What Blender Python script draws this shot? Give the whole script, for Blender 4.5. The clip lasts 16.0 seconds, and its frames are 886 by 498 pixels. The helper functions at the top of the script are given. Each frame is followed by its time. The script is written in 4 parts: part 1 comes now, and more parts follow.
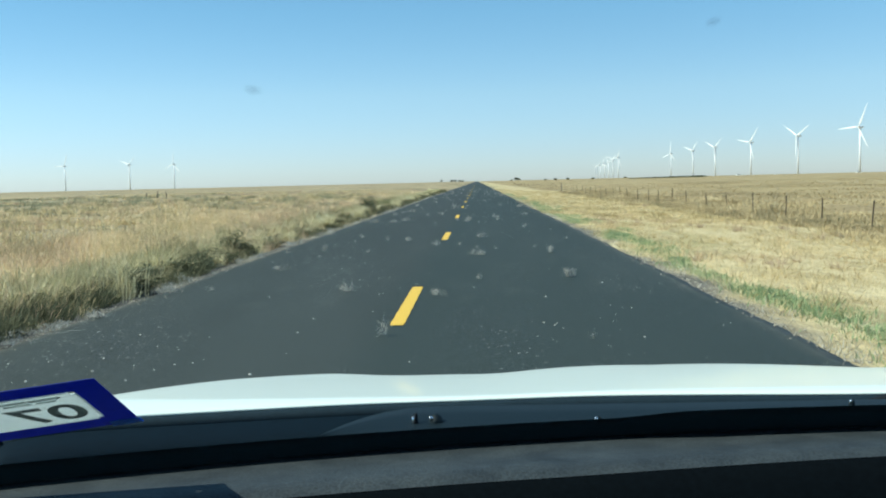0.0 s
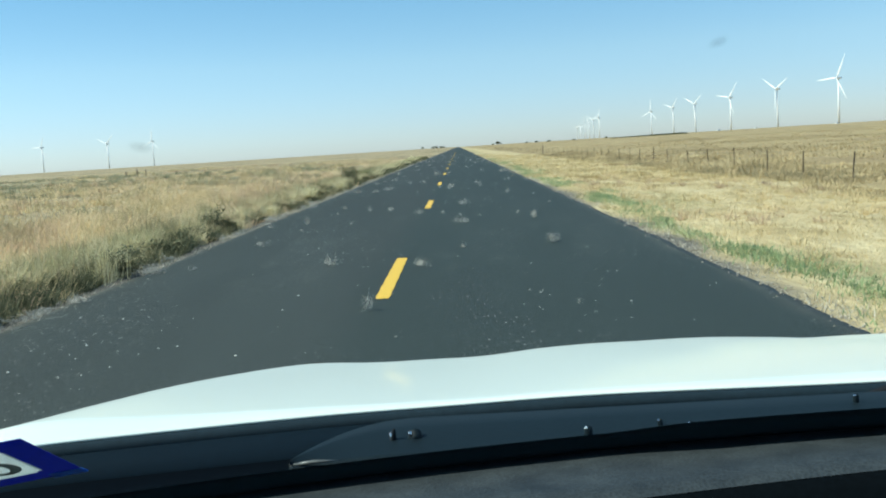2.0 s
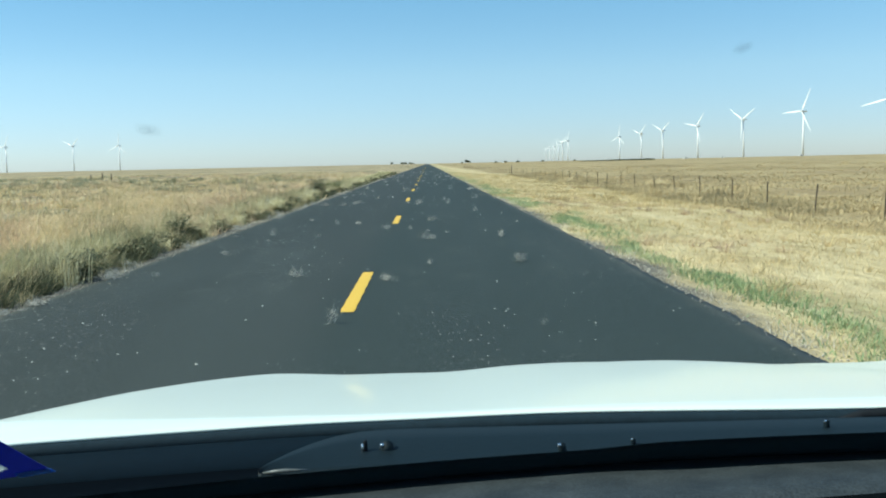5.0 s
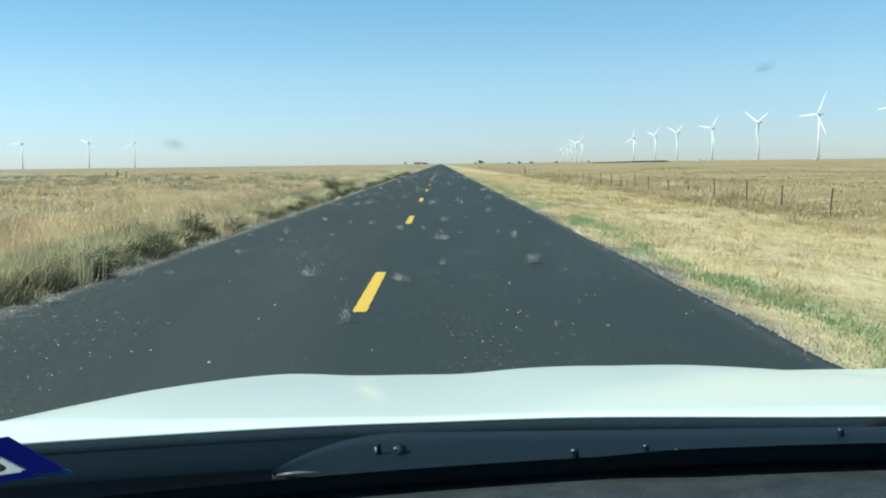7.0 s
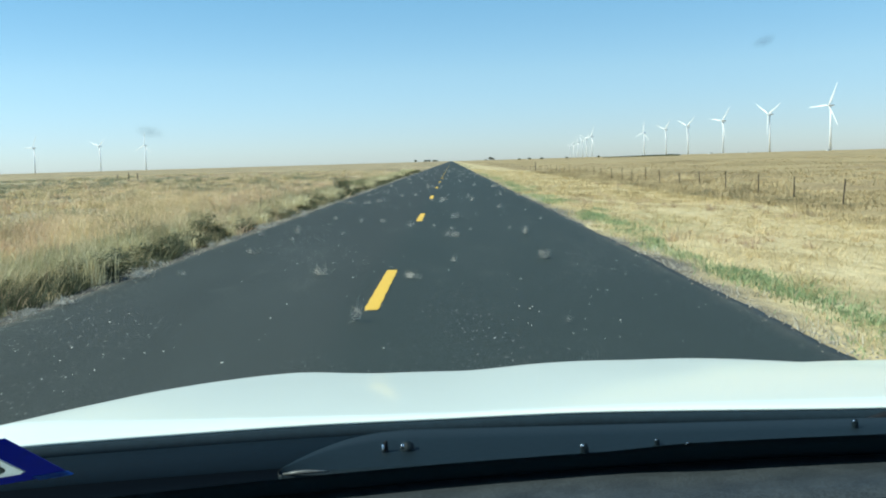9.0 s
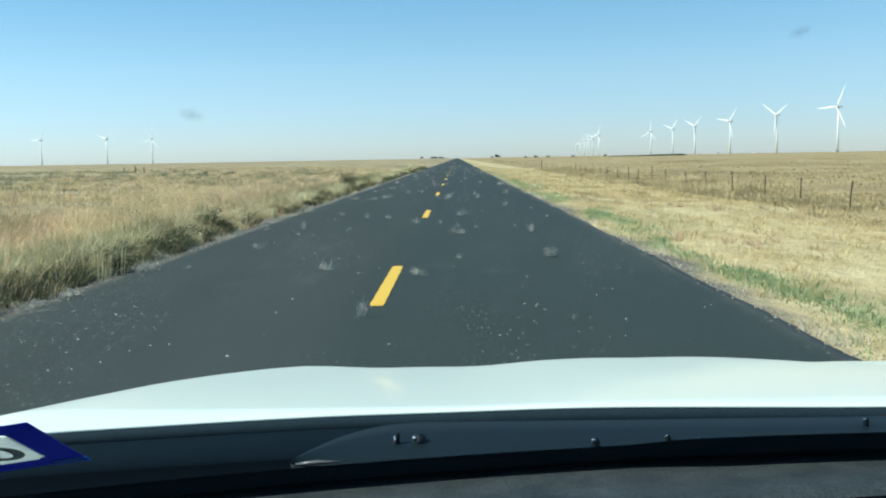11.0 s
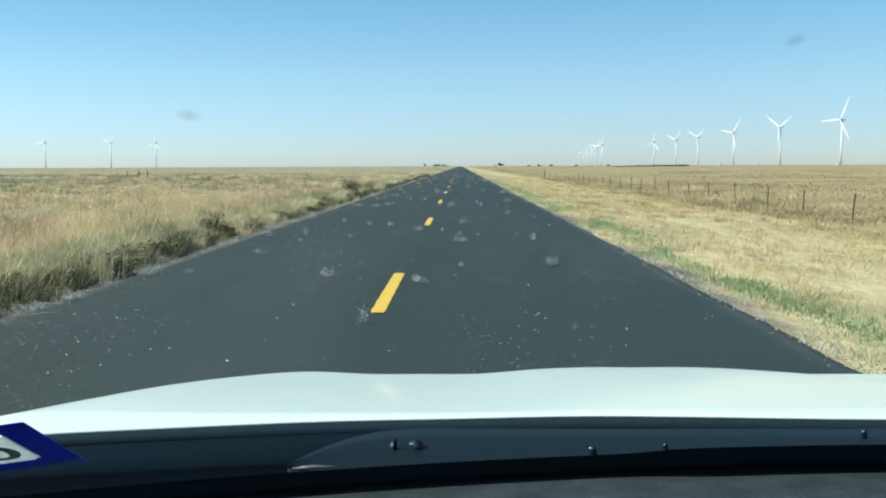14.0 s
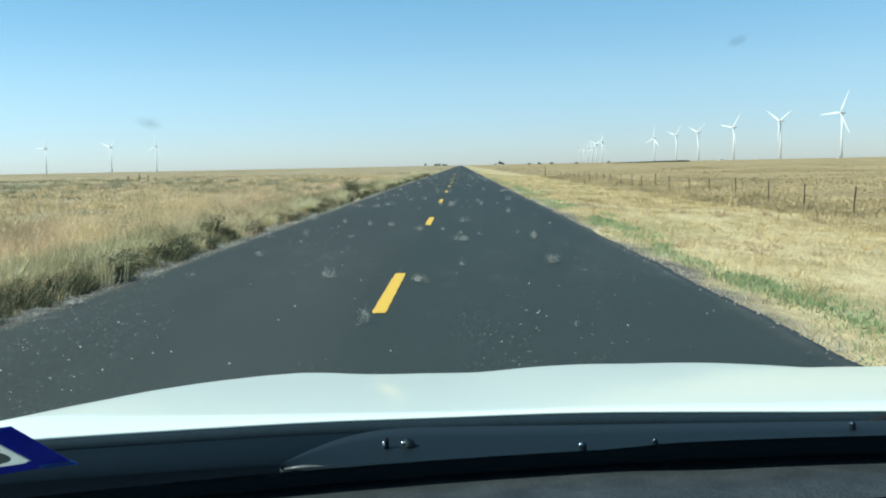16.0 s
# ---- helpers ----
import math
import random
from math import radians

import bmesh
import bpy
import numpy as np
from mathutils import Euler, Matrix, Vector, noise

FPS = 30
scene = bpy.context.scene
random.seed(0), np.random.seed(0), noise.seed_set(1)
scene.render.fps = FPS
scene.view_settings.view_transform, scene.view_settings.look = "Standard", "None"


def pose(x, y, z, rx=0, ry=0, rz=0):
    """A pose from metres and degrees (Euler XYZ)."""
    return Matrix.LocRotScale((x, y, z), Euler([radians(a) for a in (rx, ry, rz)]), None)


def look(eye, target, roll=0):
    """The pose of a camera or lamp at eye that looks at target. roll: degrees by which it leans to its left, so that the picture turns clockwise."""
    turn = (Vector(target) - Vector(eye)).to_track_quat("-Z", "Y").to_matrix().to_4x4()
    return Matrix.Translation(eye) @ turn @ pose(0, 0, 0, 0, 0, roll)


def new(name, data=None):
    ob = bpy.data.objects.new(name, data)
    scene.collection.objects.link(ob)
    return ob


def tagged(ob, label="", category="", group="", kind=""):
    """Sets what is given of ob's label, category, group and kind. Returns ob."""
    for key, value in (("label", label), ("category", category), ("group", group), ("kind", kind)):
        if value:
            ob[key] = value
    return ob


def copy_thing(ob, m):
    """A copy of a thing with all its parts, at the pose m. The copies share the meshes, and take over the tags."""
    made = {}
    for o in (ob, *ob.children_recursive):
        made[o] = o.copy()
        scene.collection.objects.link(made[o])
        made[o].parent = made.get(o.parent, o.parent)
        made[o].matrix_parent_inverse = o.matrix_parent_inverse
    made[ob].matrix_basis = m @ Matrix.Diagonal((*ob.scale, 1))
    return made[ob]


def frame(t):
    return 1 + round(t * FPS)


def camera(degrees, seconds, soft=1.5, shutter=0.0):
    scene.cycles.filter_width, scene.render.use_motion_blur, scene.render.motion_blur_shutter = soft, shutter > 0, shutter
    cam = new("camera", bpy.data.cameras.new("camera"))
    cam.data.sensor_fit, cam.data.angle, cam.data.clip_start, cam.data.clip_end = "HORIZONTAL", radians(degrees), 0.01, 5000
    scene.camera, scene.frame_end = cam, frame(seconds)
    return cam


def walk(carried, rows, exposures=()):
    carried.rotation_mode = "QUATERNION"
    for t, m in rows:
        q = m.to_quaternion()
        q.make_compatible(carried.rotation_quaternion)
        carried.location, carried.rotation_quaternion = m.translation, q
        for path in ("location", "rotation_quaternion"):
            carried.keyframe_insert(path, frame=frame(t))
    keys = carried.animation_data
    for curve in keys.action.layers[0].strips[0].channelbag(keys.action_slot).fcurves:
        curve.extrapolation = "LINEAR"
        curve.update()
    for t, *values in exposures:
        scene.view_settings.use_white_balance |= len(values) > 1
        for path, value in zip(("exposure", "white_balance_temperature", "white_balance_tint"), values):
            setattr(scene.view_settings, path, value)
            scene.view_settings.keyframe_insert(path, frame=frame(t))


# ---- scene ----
# A straight two-lane country road over dry grassland with wind turbines, seen from inside a white car.
# x: to the right of the road's direction, y: along the road, z: up from the road surface.
cam = camera(2 * math.degrees(math.atan(784 / 1710)), 16.0, soft=2.0)
walk(cam, [
    (0.0, pose(0.0035, -0.0596, 1.2309, 86.025, 1.364, 2.025)),
    (0.5, pose(-0.0034, -0.0606, 1.2332, 86.392, 0.429, 2.101)),
    (1.0, pose(-0.0018, -0.0592, 1.2286, 86.033, 0.051, 1.902)),
    (1.5, pose(-0.0022, -0.0524, 1.2312, 84.932, 0.531, 1.364)),
    (2.0, pose(0.0137, 0.0122, 1.2597, 84.006, 3.552, 0.913)),
    (2.5, pose(0.0113, 0.0194, 1.2506, 84.376, 1.491, -1.838)),
    (3.0, pose(0.0060, 0.0175, 1.2518, 84.769, 1.338, -0.804)),
    (3.5, pose(0.0040, 0.0163, 1.2493, 84.696, 1.214, -0.939)),
    (4.0, pose(0.0011, 0.0174, 1.2541, 84.960, 1.299, -0.878)),
    (6.5, pose(-0.0002, 0.0178, 1.2547, 84.849, 0.716, -0.579)),
    (7.0, pose(-0.0018, 0.0158, 1.2588, 84.949, 0.729, -0.106)),
    (7.5, pose(0.0019, 0.0155, 1.2596, 85.062, 1.311, -0.007)),
    (8.0, pose(0.0055, 0.0229, 1.2618, 84.905, 1.474, 0.087)),
    (8.5, pose(0.0079, 0.0281, 1.2573, 84.762, 1.627, 0.085)),
    (9.0, pose(0.0044, 0.0263, 1.2551, 84.801, 1.648, 0.495)),
    (9.5, pose(-0.0059, 0.0247, 1.2574, 85.027, 0.857, 0.832)),
    (12.0, pose(-0.0028, 0.0179, 1.2495, 84.416, 1.049, 0.875)),
    (12.5, pose(-0.0067, 0.0151, 1.2496, 84.713, 0.540, 1.372)),
    (13.0, pose(-0.0104, 0.0168, 1.2522, 84.906, 0.250, 1.538)),
    (13.5, pose(-0.0049, 0.0160, 1.2510, 84.998, 0.493, 1.373)),
    (14.0, pose(-0.0018, 0.0216, 1.2511, 85.089, 0.233, 1.046)),
    (14.5, pose(-0.0146, 0.0088, 1.2478, 85.319, -0.097, 1.445)),
    (15.0, pose(-0.0068, 0.0169, 1.2520, 85.240, -0.111, 1.543)),
    (15.5, pose(-0.0067, 0.0165, 1.2511, 84.969, 0.238, 1.377)),
    (16.0, pose(0.0110, 0.0150, 1.2518, 85.055, 1.148, 1.071)),
], exposures=[(0.0, 0.54, 6150, 0), (16.0, 0.54, 6150, 0)])

# ---- light ----
SUN_AZIMUTH, SUN_HEIGHT = radians(-104), radians(43)   # azimuth from +y towards +x
world = bpy.data.worlds.new("sky")
scene.world = world
world.use_nodes = True
wn = world.node_tree
sky = wn.nodes.new("ShaderNodeTexSky")
sky.sky_type = "NISHITA"
sky.sun_disc = False
sky.sun_elevation, sky.sun_rotation = SUN_HEIGHT, -SUN_AZIMUTH
sky.altitude, sky.air_density, sky.dust_density, sky.ozone_density = 900, 0.80, 0.55, 2.2
wn.nodes["Background"].inputs["Strength"].default_value = 0.107
# dusty air: greyer and dimmer towards the horizon, all round
look_up, height, low = wn.nodes.new("ShaderNodeTexCoord"), wn.nodes.new("ShaderNodeSeparateXYZ"), wn.nodes.new("ShaderNodeMapRange")
low.inputs["From Min"].default_value, low.inputs["From Max"].default_value = 0.0, 0.25
wn.links.new(look_up.outputs["Generated"], height.inputs[0])
wn.links.new(height.outputs["Z"], low.inputs["Value"])
air = wn.nodes.new("ShaderNodeValToRGB")
AIR = ((0.0, (0.83, 0.80, 0.91)), (0.12, (0.88, 0.85, 0.93)), (0.36, (1.03, 1.02, 0.98)), (0.68, (0.95, 1.11, 1.06)))
while len(air.color_ramp.elements) < len(AIR):
    air.color_ramp.elements.new(0.5)
for stop, (at, tint) in zip(air.color_ramp.elements, AIR):
    stop.position, stop.color = at, (*tint, 1)
wn.links.new(low.outputs["Result"], air.inputs["Fac"])
haze = wn.nodes.new("ShaderNodeMix")
haze.data_type, haze.blend_type = "RGBA", "MULTIPLY"
haze.inputs["Factor"].default_value = 1.0
wn.links.new(sky.outputs[0], haze.inputs["A"])
wn.links.new(air.outputs["Color"], haze.inputs["B"])
wn.links.new(haze.outputs["Result"], wn.nodes["Background"].inputs["Color"])

sun_data = bpy.data.lights.new("sun", "SUN")
sun_data.energy, sun_data.angle, sun_data.color = 4.75, radians(0.53), (1.0, 0.93, 0.82)
sun = new("sun", sun_data)
to_sun = Vector((math.sin(SUN_AZIMUTH) * math.cos(SUN_HEIGHT), math.cos(SUN_AZIMUTH) * math.cos(SUN_HEIGHT), math.sin(SUN_HEIGHT)))
sun.matrix_world = look(to_sun * 50, (0, 0, 0))

# ---- materials ----


def material(name, rough=0.7, metal=0.0, coat=0.0, spec=0.5):
    m = bpy.data.materials.new(name)
    m.use_nodes = True
    b = m.node_tree.nodes["Principled BSDF"]
    b.inputs["Roughness"].default_value, b.inputs["Metallic"].default_value = rough, metal
    b.inputs["Coat Weight"].default_value = coat
    b.inputs["Coat Roughness"].default_value = 0.04
    b.inputs["Specular IOR Level"].default_value = spec
    return m, m.node_tree, b


def place_noise(nt, scale, detail=4.0, stretch=(1, 1, 1), rough=0.6):
    """Noise over the object's own metres, stretched by dividing its axes."""
    co = nt.nodes.new("ShaderNodeTexCoord")
    mp = nt.nodes.new("ShaderNodeMapping")
    mp.inputs["Scale"].default_value = stretch
    nz = nt.nodes.new("ShaderNodeTexNoise")
    nz.inputs["Scale"].default_value, nz.inputs["Detail"].default_value, nz.inputs["Roughness"].default_value = scale, detail, rough
    nt.links.new(co.outputs["Object"], mp.inputs["Vector"])
    nt.links.new(mp.outputs[0], nz.inputs["Vector"])
    return nz.outputs["Fac"]


def ramp(nt, fac, stops):
    r = nt.nodes.new("ShaderNodeValToRGB")
    while len(r.color_ramp.elements) < len(stops):
        r.color_ramp.elements.new(0.5)
    for e, (p, c) in zip(r.color_ramp.elements, stops):
        e.position, e.color = p, (*c, 1) if len(c) == 3 else c
    nt.links.new(fac, r.inputs["Fac"])
    return r.outputs["Color"]


def mix(nt, fac, a, b, kind="MIX"):
    m = nt.nodes.new("ShaderNodeMix")
    m.data_type, m.blend_type = "RGBA", kind
    for socket, value in ((m.inputs["Factor"], fac), (m.inputs["A"], a), (m.inputs["B"], b)):
        if isinstance(value, (int, float)):
            socket.default_value = value
        elif isinstance(value, tuple):
            socket.default_value = (*value, 1)
        else:
            nt.links.new(value, socket)
    return m.outputs["Result"]


def sums(nt, kind, a, b, clamp=False):
    m = nt.nodes.new("ShaderNodeMath")
    m.operation, m.use_clamp = kind, clamp
    for socket, value in ((m.inputs[0], a), (m.inputs[1], b)):
        if isinstance(value, (int, float)):
            socket.default_value = value
        else:
            nt.links.new(value, socket)
    return m.outputs[0]


def axis(nt, which):
    co = nt.nodes.new("ShaderNodeTexCoord")
    sp = nt.nodes.new("ShaderNodeSeparateXYZ")
    nt.links.new(co.outputs["Object"], sp.inputs[0])
    return sp.outputs[which]


def span(nt, value, lo, hi):
    """0 below lo, 1 above hi, smooth between."""
    m = nt.nodes.new("ShaderNodeMapRange")
    m.interpolation_type = "SMOOTHSTEP"
    nt.links.new(value, m.inputs["Value"])
    m.inputs["From Min"].default_value, m.inputs["From Max"].default_value = lo, hi
    return m.outputs["Result"]


def bump(nt, b, height, strength, distance):
    n = nt.nodes.new("ShaderNodeBump")
    n.inputs["Strength"].default_value, n.inputs["Distance"].default_value = strength, distance
    nt.links.new(height, n.inputs["Height"])
    nt.links.new(n.outputs[0], b.inputs["Normal"])


def colour(nt, b, value):
    nt.links.new(value, b.inputs["Base Color"])


def plain(name, rgb, rough=0.6, metal=0.0, coat=0.0, grain=0.12, scale=60.0, relief=0.0, spec=0.5):
    m, nt, b = material(name, rough, metal, coat, spec)
    f = place_noise(nt, scale)
    lo = tuple(c * (1 - grain) for c in rgb)
    hi = tuple(min(1.0, c * (1 + grain)) for c in rgb)
    c = ramp(nt, f, [(0.3, lo), (0.7, hi)])
    w = place_noise(nt, scale * 0.07, 2.0)
    colour(nt, b, mix(nt, sums(nt, "MULTIPLY", w, 0.25), c, lo))
    if relief:
        bump(nt, b, f, 0.5, relief)
    return m


def blades_material(name, stops, rough=0.75, trans=0.35, scale=0.22, stretch=(0.6, 1.0, 0.4), swing=1.9, own=0.5):
    """Grass: each blade takes its own tint, and lets some light through."""
    m, nt, b = material(name, rough, spec=0.25)
    g = nt.nodes.new("ShaderNodeNewGeometry")
    patch = place_noise(nt, scale, 5.0, stretch, 0.7)
    f = sums(nt, "ADD", sums(nt, "MULTIPLY", g.outputs["Random Per Island"], own), sums(nt, "MULTIPLY", sums(nt, "SUBTRACT", patch, 0.5 - (0.5 - own / 2) / swing), swing), True)
    c = ramp(nt, f, stops)
    colour(nt, b, c)
    t = nt.nodes.new("ShaderNodeBsdfTranslucent")
    nt.links.new(c, t.inputs["Color"])
    mx = nt.nodes.new("ShaderNodeMixShader")
    mx.inputs[0].default_value = trans
    out = nt.nodes["Material Output"]
    nt.links.new(b.outputs[0], mx.inputs[1])
    nt.links.new(t.outputs[0], mx.inputs[2])
    nt.links.new(mx.outputs[0], out.inputs["Surface"])
    return m


ROAD_LEFT, ROAD_RIGHT, CENTRE = -3.85, 2.46, -0.72

# dry prairie soil and thatch
GROUND, nt, b = material("dry_prairie", 0.95, spec=0.1)
gx = axis(nt, 0)
fine = place_noise(nt, 6.0, 6.0, (1.0, 0.45, 1), 0.7)
broad = place_noise(nt, 0.05, 5.0, (1.0, 0.35, 1), 0.6)
streak = place_noise(nt, 0.012, 6.0, (0.25, 1.0, 1), 0.65)
left_c = ramp(nt, broad, [(0.30, (0.24, 0.225, 0.145)), (0.42, (0.38, 0.31, 0.195)), (0.56, (0.50, 0.41, 0.255)), (0.72, (0.30, 0.295, 0.185))])
right_c = ramp(nt, broad, [(0.30, (0.28, 0.215, 0.115)), (0.42, (0.42, 0.325, 0.175)), (0.52, (0.50, 0.40, 0.22)), (0.62, (0.38, 0.29, 0.16)), (0.75, (0.52, 0.42, 0.24))])
field = mix(nt, span(nt, gx, -3.0, 2.0), left_c, right_c)
field = mix(nt, sums(nt, "MULTIPLY", span(nt, streak, 0.52, 0.64), 0.6), field, (0.25, 0.19, 0.085))
wob = sums(nt, "ADD", gx, sums(nt, "MULTIPLY", sums(nt, "SUBTRACT", place_noise(nt, 0.16, 4.0), 0.5), 4.0))
verge = sums(nt, "MULTIPLY", span(nt, gx, 2.2, 2.6), sums(nt, "SUBTRACT", 1.0, span(nt, wob, 9.6, 11.4)))
mown = ramp(nt, place_noise(nt, 1.1, 6.0, (1.0, 0.35, 1), 0.7), [(0.3, (0.46, 0.365, 0.19)), (0.5, (0.68, 0.55, 0.31)), (0.7, (0.82, 0.70, 0.43))])
field = mix(nt, verge, field, mown)
green = sums(nt, "MULTIPLY", sums(nt, "SUBTRACT", 1.0, span(nt, wob, 4.0, 5.4)), span(nt, gx, 2.6, 3.2))
green = sums(nt, "MULTIPLY", green, span(nt, place_noise(nt, 0.22, 4.0, (1, 0.5, 1)), 0.44, 0.6))
field = mix(nt, sums(nt, "MULTIPLY", green, 0.6), field, (0.24, 0.30, 0.14))
gsoil = ramp(nt, place_noise(nt, 18.0, 5.0), [(0.35, (0.10, 0.094, 0.080)), (0.65, (0.29, 0.27, 0.23))])
soil = sums(nt, "SUBTRACT", 1.0, span(nt, wob, 2.2, 2.95))
soil = sums(nt, "MULTIPLY", soil, span(nt, gx, -4.5, -4.1))
field = mix(nt, soil, field, gsoil)
colour(nt, b, mix(nt, 0.85, field, ramp(nt, fine, [(0.3, (0.42, 0.42, 0.42)), (0.7, (1.0, 1.0, 1.0))]), "MULTIPLY"))
bump(nt, b, fine, 0.8, 0.05)

# worn chip-seal asphalt, its far lane dustier
ASPHALT, nt, b = material("asphalt", 0.70, spec=0.44)
rx = axis(nt, 0)
chips = place_noise(nt, 160.0, 3.0)
patchy = place_noise(nt, 0.5, 5.0, (1.0, 0.12, 1), 0.6)
c = ramp(nt, chips, [(0.30, (0.0140, 0.0190, 0.0165)), (0.62, (0.031, 0.0405, 0.0355)), (0.80, (0.11, 0.11, 0.105))])
dusty = ramp(nt, chips, [(0.30, (0.0225, 0.0210, 0.0180)), (0.62, (0.051, 0.0485, 0.0425)), (0.80, (0.13, 0.125, 0.115))])
seam = sums(nt, "ADD", rx, sums(nt, "MULTIPLY", sums(nt, "SUBTRACT", place_noise(nt, 0.8, 3.0), 0.5), 0.35))
c = mix(nt, sums(nt, "MULTIPLY", sums(nt, "SUBTRACT", 1.0, span(nt, seam, CENTRE - 0.45, CENTRE + 0.15)), 0.45), c, dusty)
c = mix(nt, sums(nt, "MULTIPLY", span(nt, patchy, 0.45, 0.75), 0.45), c, (0.055, 0.060, 0.057))
cells = nt.nodes.new("ShaderNodeTexVoronoi")
cells.inputs["Scale"].default_value = 1.8
co, mp = nt.nodes.new("ShaderNodeTexCoord"), nt.nodes.new("ShaderNodeMapping")
mp.inputs["Scale"].default_value = (1.0, 0.30, 0.0)
nt.links.new(co.outputs["Object"], mp.inputs["Vector"])
nt.links.new(mp.outputs[0], cells.inputs["Vector"])
spots = sums(nt, "SUBTRACT", 1.0, span(nt, sums(nt, "ADD", cells.outputs["Distance"], sums(nt, "MULTIPLY", sums(nt, "SUBTRACT", place_noise(nt, 5.0, 6.0, (1, 0.35, 1), 0.75), 0.5), 1.7)), -0.05, 0.38))
chance = nt.nodes.new("ShaderNodeSeparateColor")
nt.links.new(cells.outputs["Color"], chance.inputs[0])
spots = sums(nt, "MULTIPLY", spots, span(nt, chance.outputs[0], 0.25, 0.75))
smudge = sums(nt, "MULTIPLY", sums(nt, "MULTIPLY", spots, span(nt, place_noise(nt, 30.0, 5.0, (1, 0.4, 1), 0.8), 0.42, 0.66)), 0.22)
c = mix(nt, smudge, c, (0.30, 0.30, 0.29))
grain = place_noise(nt, 38.0, 3.0, (1, 0.5, 1), 0.7)
c = mix(nt, 1.0, c, ramp(nt, grain, [(0.3, (0.62, 0.69, 0.65)), (0.7, (1.09, 1.20, 1.12))]), "MULTIPLY")
fleck = sums(nt, "MULTIPLY", span(nt, place_noise(nt, 46.0, 1.0, (1, 0.35, 1)), 0.685, 0.74), span(nt, place_noise(nt, 0.7, 3.0, (1, 0.3, 1)), 0.42, 0.62))
c = mix(nt, sums(nt, "MULTIPLY", fleck, 0.8), c, (0.42, 0.42, 0.40))
edge = sums(nt, "MAXIMUM", span(nt, seam, ROAD_RIGHT - 0.28, ROAD_RIGHT + 0.15), sums(nt, "MULTIPLY", sums(nt, "SUBTRACT", 1.0, span(nt, seam, ROAD_LEFT - 0.15, ROAD_LEFT + 0.25)), 0.5))
c = mix(nt, sums(nt, "MULTIPLY", edge, 0.4), c, (0.20, 0.18, 0.15))
colour(nt, b, c)
bump(nt, b, chips, 0.7, 0.006)

YELLOW, nt, b = material("road_paint", 0.7)
wear = place_noise(nt, 9.0, 6.0, (1, 1, 1), 0.75)
c = ramp(nt, wear, [(0.30, (0.70, 0.41, 0.032)), (0.60, (0.68, 0.45, 0.07))])
colour(nt, b, mix(nt, span(nt, wear, 0.62, 0.70), c, (0.10, 0.09, 0.08)))

STONE = plain("pale_gravel", (0.66, 0.64, 0.58), 0.9, grain=0.3, scale=9.0)
EDGE_STONE = plain("grey_brown_gravel", (0.36, 0.33, 0.27), 0.95, grain=0.4, scale=9.0)
THATCH = blades_material("dead_thatch", [(0.1, (0.34, 0.31, 0.24)), (0.6, (0.58, 0.53, 0.42)), (0.95, (0.74, 0.71, 0.62))], trans=0.15)
STRAW_BITS = blades_material("straw_litter", [(0.1, (0.24, 0.24, 0.215)), (0.9, (0.54, 0.53, 0.48))], trans=0.1)
TALL = blades_material("tall_dry_grass", [(0.02, (0.28, 0.255, 0.14)), (0.20, (0.48, 0.395, 0.22)), (0.38, (0.72, 0.575, 0.33)), (0.54, (0.86, 0.71, 0.435)), (0.70, (0.74, 0.55, 0.36)), (0.85, (0.58, 0.415, 0.275)), (0.98, (0.38, 0.32, 0.18))], trans=0.25, scale=0.26, stretch=(1.0, 0.40, 0.6), swing=5.0, own=0.25)
RIM_GRASS = blades_material("rim_grass", [(0.02, (0.10, 0.115, 0.055)), (0.30, (0.32, 0.31, 0.16)), (0.55, (0.60, 0.53, 0.30)), (0.95, (0.80, 0.73, 0.48))], trans=0.22, scale=0.8, stretch=(1.0, 0.6, 0.6), swing=3.0)
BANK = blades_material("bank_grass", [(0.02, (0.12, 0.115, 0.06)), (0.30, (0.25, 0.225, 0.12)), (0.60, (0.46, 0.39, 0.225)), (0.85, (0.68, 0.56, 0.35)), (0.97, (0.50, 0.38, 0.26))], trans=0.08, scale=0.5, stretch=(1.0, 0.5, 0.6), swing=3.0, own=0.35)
TUSSOCK = blades_material("pale_tussock", [(0.05, (0.42, 0.37, 0.20)), (0.5, (0.70, 0.62, 0.37)), (0.95, (0.88, 0.82, 0.58))], trans=0.20, scale=0.8)
PASTURE = blades_material("pasture_grass", [(0.03, (0.29, 0.235, 0.13)), (0.25, (0.39, 0.31, 0.17)), (0.5, (0.48, 0.385, 0.215)), (0.75, (0.52, 0.41, 0.235)), (0.97, (0.36, 0.275, 0.16))], trans=0.25, scale=0.05, stretch=(0.3, 1.0, 0.4), swing=4.2, own=0.18)
FENCE_GRASS = blades_material("fence_grass", [(0.05, (0.26, 0.21, 0.115)), (0.35, (0.40, 0.32, 0.18)), (0.65, (0.56, 0.45, 0.26)), (0.95, (0.68, 0.56, 0.34))], trans=0.2, scale=0.3, swing=3.0, own=0.25)
BRUSH = blades_material("ditch_brush", [(0.05, (0.19, 0.165, 0.095)), (0.5, (0.32, 0.27, 0.155)), (0.9, (0.50, 0.415, 0.25))], trans=0.2)
MOWN = blades_material("mown_straw", [(0.02, (0.30, 0.235, 0.12)), (0.25, (0.50, 0.395, 0.205)), (0.6, (0.70, 0.57, 0.325)), (0.98, (0.82, 0.72, 0.48))], scale=0.7, stretch=(1.0, 0.6, 0.4), swing=3.4, own=0.3)
